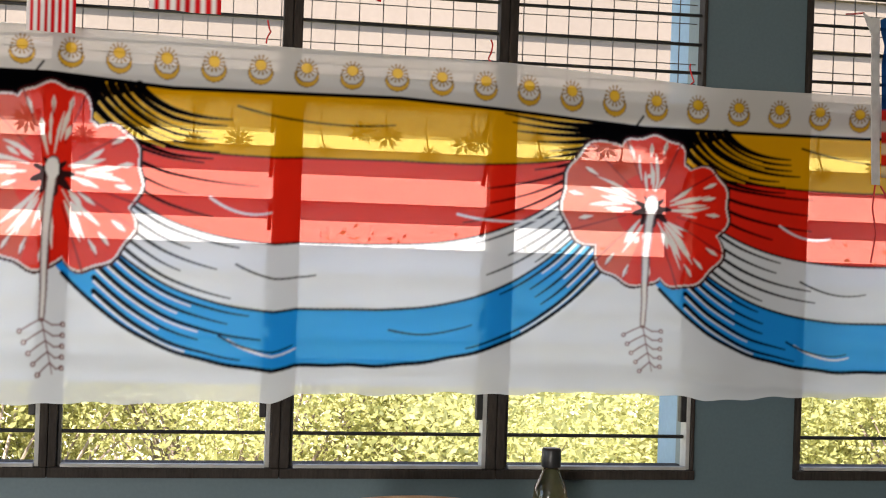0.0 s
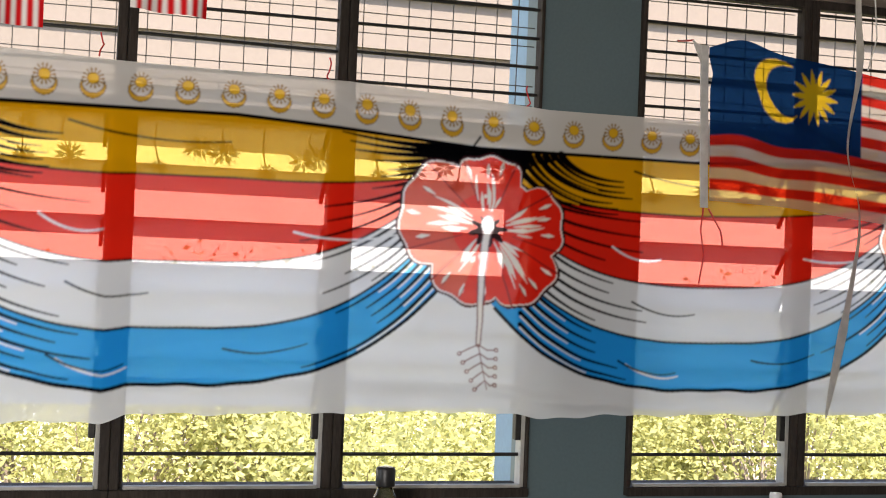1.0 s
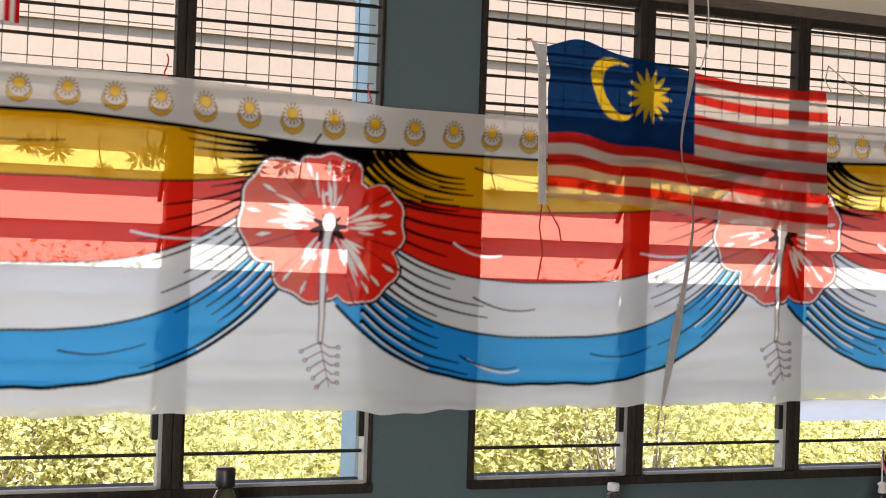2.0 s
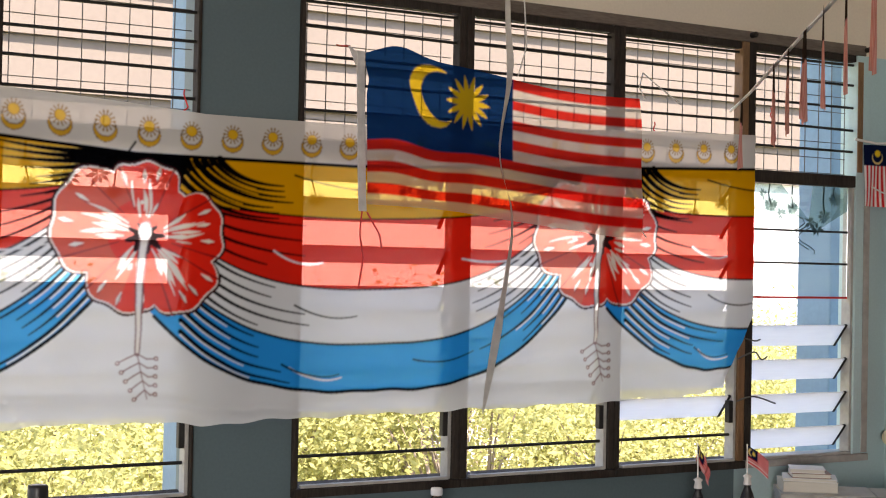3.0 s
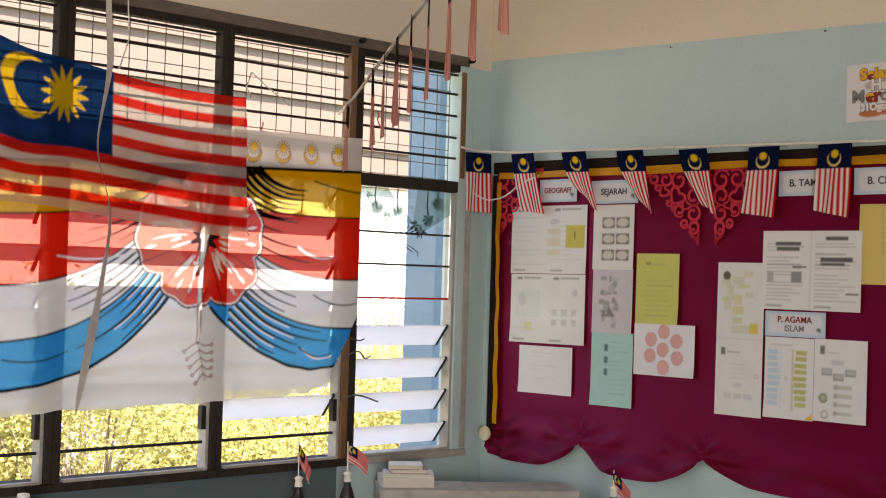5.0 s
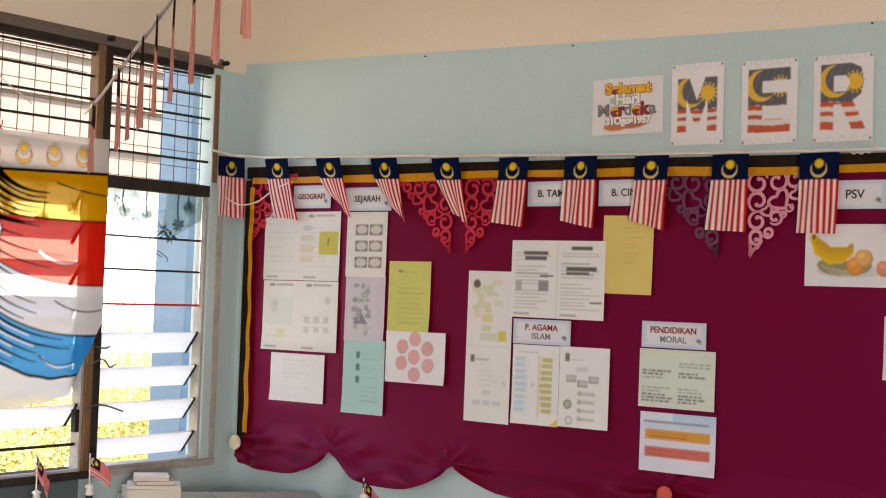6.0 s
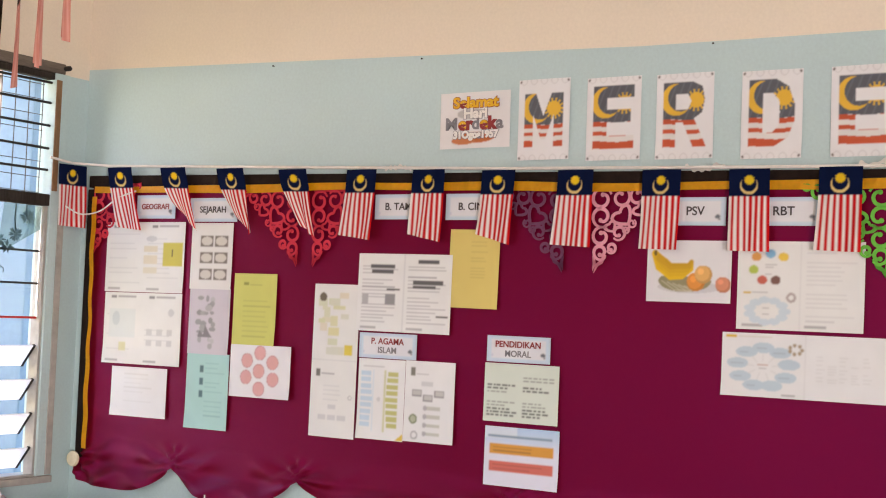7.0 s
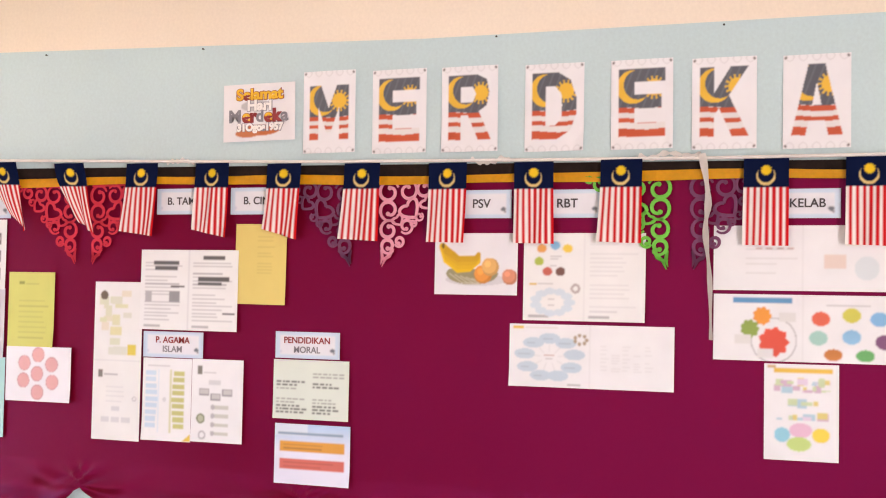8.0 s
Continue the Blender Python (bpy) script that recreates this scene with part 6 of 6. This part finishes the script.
def chair(x, y):
    c = thing("wooden_chair", "tan varnished wooden chair with a curved crest rail", "chair", m=pose(x, y, 0))
    bm = bmesh.new()
    n = 14
    rows = []
    for k in range(n + 1):
        u = k / n * 2 - 1
        zt = 0.940 - 0.022 * u * u
        yy = 0.03 * u * u
        rows.append([bm.verts.new((0.21 * u, yy + o, z)) for o, z in ((-0.011, zt - 0.09), (-0.011, zt - 0.006), (0, zt), (0.011, zt - 0.006), (0.011, zt - 0.09))])
    for r, q in zip(rows, rows[1:]):
        for j in range(5):
            bm.faces.new((r[j], q[j], q[(j + 1) % 5], r[(j + 1) % 5]))
    bm.faces.new(rows[0][::-1]), bm.faces.new(rows[-1])
    part("crest_rail", bm, CHAIR_WOOD, c, "curved tan crest rail", True)
    part("seat", blocks((-0.20, 0.20, 0.03, 0.42, 0.42, 0.445), bevel=0.006), CHAIR_WOOD, c)
    for sx in (-1, 1):
        part("leg", tube(bmesh.new(), [(sx * 0.18, 0.02, 0), (sx * 0.18, 0.03, 0.44), (sx * 0.18, 0.026, 0.86)], 0.015, 8), CHAIR_WOOD, c)
        part("leg", tube(bmesh.new(), [(sx * 0.18, 0.39, 0), (sx * 0.18, 0.39, 0.43)], 0.015, 8), CHAIR_WOOD, c)
    return c


chair(-4.16, -0.62)


def bottle(x, y, z, r, h, body_mat, cap_mat, label, cap_r, cap_h, level):
    b = thing("bottle", label, "bottle", m=pose(x, y, z))
    neck = h - cap_h
    body = part("body", lathe(bmesh.new(), [(r * 0.9, 0), (r, 0.01), (r, neck * 0.62), (r * 0.92, neck * 0.76), (cap_r * 0.8, neck * 0.97), (cap_r * 0.75, neck)], 24), body_mat, b, "see-through bottle body", True)
    part("cap", lathe(bmesh.new(), [(cap_r * 0.95, neck), (cap_r, neck + 0.004), (cap_r, h - 0.006), (cap_r * 0.9, h)], 20), cap_mat, b, "screw cap", True)
    for k in range(3):
        part("ridge", lathe(bmesh.new(), [(r * 1.0, neck * (0.15 + 0.17 * k)), (r * 1.012, neck * (0.15 + 0.17 * k) + 0.003), (r * 1.0, neck * (0.15 + 0.17 * k) + 0.006)], 24), body_mat, body)
    return b


bottle(-3.705, -0.35, 0.722, 0.052, 0.310, BOTTLE_AMBER, BLACK_CAP, "amber see-through bottle with black cap on a desk", 0.029, 0.056, 0.6)
bottle(-2.410, -0.35, 0.722, 0.040, 0.226, BOTTLE_CLEAR, WHITE_CAP, "clear water bottle with white cap on a desk", 0.020, 0.024, 0.6)


def hand_flag(x, y, z, top, turn, fold):
    """A little flag on a stick that stands in a clear bottle."""
    b = thing("flag_bottle", "small dark bottle holding a little striped flag on a stick", "flag", "little flags in bottles", pose(x, y, z))
    jar = part("jar", lathe(bmesh.new(), [(0.026, 0), (0.030, 0.01), (0.030, 0.09), (0.022, 0.12), (0.012, 0.145), (0.014, 0.150), (0.014, 0.165)], 18), BLACK_CAP, b, "small dark bottle", True)
    part("collar", lathe(bmesh.new(), [(0.011, 0.150), (0.016, 0.156), (0.012, 0.178), (0.018, 0.186), (0.006, 0.194)], 14), INK_WHITE, jar, "white paper collar", True)
    stick = part("stick", tube(bmesh.new(), [(0.002, 0, 0.01), (-0.004, 0, top - z)], 0.0028, 6), INK_WHITE, b, "thin white stick")
    s = Sheet(0.115, 0.068, 0.0024, (0.80, 0.74, 0.72))
    for k in range(7):
        s.rect(0, 0.068 * 2 * k / 14, 0.115, 0.068 * (2 * k + 1) / 14, (0.66, 0.03, 0.03))
    s.rect(0, 0, 0.058, 0.039, NAVY)
    s.moon(0.022, 0.019, 0.013, (0.8, 0.6, 0.2), dx=0.005, inner=0.8), s.star(0.038, 0.019, 0.010, (0.8, 0.6, 0.1))

    def shape(x, yy):
        u = x / 0.115
        return x * (0.80 - 0.45 * fold) - 0.003, -yy - 0.055 * u * (0.5 + fold) - 0.02 * u * u, 0.012 * np.sin(u * 7 * (1 + fold)) * u + 0.01 * fold * np.sin(yy * 90)
    c = new("flag_cloth", s.mesh("flag_cloth", FLAG_CLOTH, shape))
    c.parent = stick
    c.matrix_local = pose(-0.003, 0, top - z - 0.004, 90, 0, 0) @ pose(0, 0, 0, 0, turn, 0)
    return b


hand_flag(-1.290, -0.32, 0.722, 1.045, -15, 0.8)
hand_flag(-1.052, -0.32, 0.722, 1.030, -40, 0.2)
hand_flag(-0.45, -1.145, 0.722, 0.975, -53, 0.5)

# ---- low bookshelf across the corner ----
shelf = thing("low_bookshelf", "low scuffed grey bookshelf standing across the room corner", "bookshelf", m=pose(-0.52, -0.50, 0, 0, 0, -36))
part("top", blocks((-0.40, -0.035, -0.07, 0.20, 0.805, 0.830), bevel=0.004), SHELF_GREY, shelf, "scuffed grey top board")
part("top", blocks((-0.031, 0.40, -0.07, 0.20, 0.803, 0.828), bevel=0.004), SHELF_GREY, shelf, "scuffed grey top board")
for x in (-0.395, -0.033, 0.375):
    part("side_panel", blocks((x, x + 0.02, -0.06, 0.19, 0.0, 0.803)), SHELF_GREY, shelf)
part("back_panel", blocks((-0.375, 0.375, 0.175, 0.19, 0.02, 0.80)), SHELF_GREY, shelf)
for z in (0.04, 0.40):
    part("shelf_board", blocks((-0.374, -0.034, -0.05, 0.17, z, z + 0.02)), SHELF_GREY, shelf)
    part("shelf_board", blocks((-0.012, 0.374, -0.05, 0.17, z, z + 0.02)), SHELF_GREY, shelf)
part("edge_strip", blocks((-0.401, 0.401, -0.076, -0.071, 0.800, 0.832)), PALE_EDGE, shelf, "pale chipped edging")
# name card on the shelf's front
s = Sheet(0.26, 0.10, 0.003, (0.70, 0.64, 0.42))
s.rect(0.02, 0.012, 0.24, 0.09, (0.78, 0.77, 0.74))
tag = thing("shelf_card", "pale bordered card with black capitals on the bookshelf front", "name card", m=shelf.matrix_world @ pose(-0.03, -0.082, 0.80, 90))
c = new("card", s.mesh("card", PAPER, lambda x, y: (x - 0.13, -y, 0 * x)))
c.parent = tag
lettering("lettering", "SUDUT", 0.05, INK, tag, pose(0, -0.045, 0.003), 1.0, 0.001)

top = shelf.matrix_world @ Matrix.Translation((-0.285, 0.075, 0.830))
z = 0.0
for w, d, h, turn, cover, kind in ((0.215, 0.16, 0.040, 3, PAPER_EDGE, "yellowed thick book"), (0.205, 0.155, 0.012, -5, COVER_WHITE, "thin white book"), (0.150, 0.13, 0.018, 2, COVER_BROWN, "brown book"), (0.135, 0.125, 0.016, -3, COVER_WHITE, "white booklet")):
    b = thing("book", kind + " in a stack on the bookshelf", "book", "stack of books", top @ pose(0.01 * math.sin(turn), 0, z, 0, 0, turn))
    part("page_block", blocks((-w / 2 + 0.003, w / 2 - 0.004, -d / 2 + 0.003, d / 2 - 0.003, 0.002, h - 0.002)), PAPER_EDGE, b, "page block")
    part("cover", blocks((-w / 2, w / 2, -d / 2, d / 2, h - 0.002, h), bevel=0.0006), cover, b)
    part("cover", blocks((-w / 2, w / 2, -d / 2, d / 2, 0.0, 0.002), bevel=0.0006), cover, b)
    z += h + 0.0005

# red and white thread ends tied to the window mesh
for x, z in ((-4.56, 2.27), (-3.86, 2.25), (-3.19, 2.215), (-1.29, 2.24), (-0.70, 2.34)):
    r = random.Random(int(-x * 50))
    pts = smooth_line([(x + r.uniform(-.012, .012), -0.022 - 0.004 * j, z + 0.02 - 0.018 * j + r.uniform(-.008, .008)) for j in range(5)], 4)
    tagged(part("thread_knot", tube(bmesh.new(), pts, 0.0026, 5), RED_STRING), "knotted red thread tied to the window", "thread", "thread ends")
for pts in (((-0.86, -0.03, 1.33), (-0.80, -0.06, 1.36), (-0.77, -0.07, 1.33), (-0.73, -0.06, 1.34)), ((-0.86, -0.03, 1.16), (-0.80, -0.06, 1.18), (-0.70, -0.08, 1.15)), ((-0.85, -0.03, 1.42), (-0.80, -0.06, 1.405), (-0.76, -0.05, 1.41))):
    tagged(part("loose_thread", tube(bmesh.new(), smooth_line(pts, 5), 0.0035, 5), WIRE), "frayed grey thread end at the banner edge", "thread", "thread ends")

# scraps of white tape left along the top of the board
for y0, y1, z in ((-3.36, -3.56, 2.186), (-2.79, -2.93, 2.186), (-1.60, -1.72, 2.205)):
    r = random.Random(int(-y0 * 100))
    pts = smooth_line([(-0.046 - r.uniform(0, 0.006), y0 + (y1 - y0) * k / 5, z + r.uniform(-0.010, 0.008)) for k in range(6)], 4)
    bm = ribbon(bmesh.new(), pts, [0.014 + 0.007 * math.sin(k * 1.7) for k in range(len(pts))], 0.0, 0.7, (-1, 0, 0))
    bmesh.ops.solidify(bm, geom=bm.faces, thickness=0.001)
    tagged(part("tape_scrap", bm, INK_WHITE), "crumpled scrap of white tape along the board frame", "tape", "tape scraps")
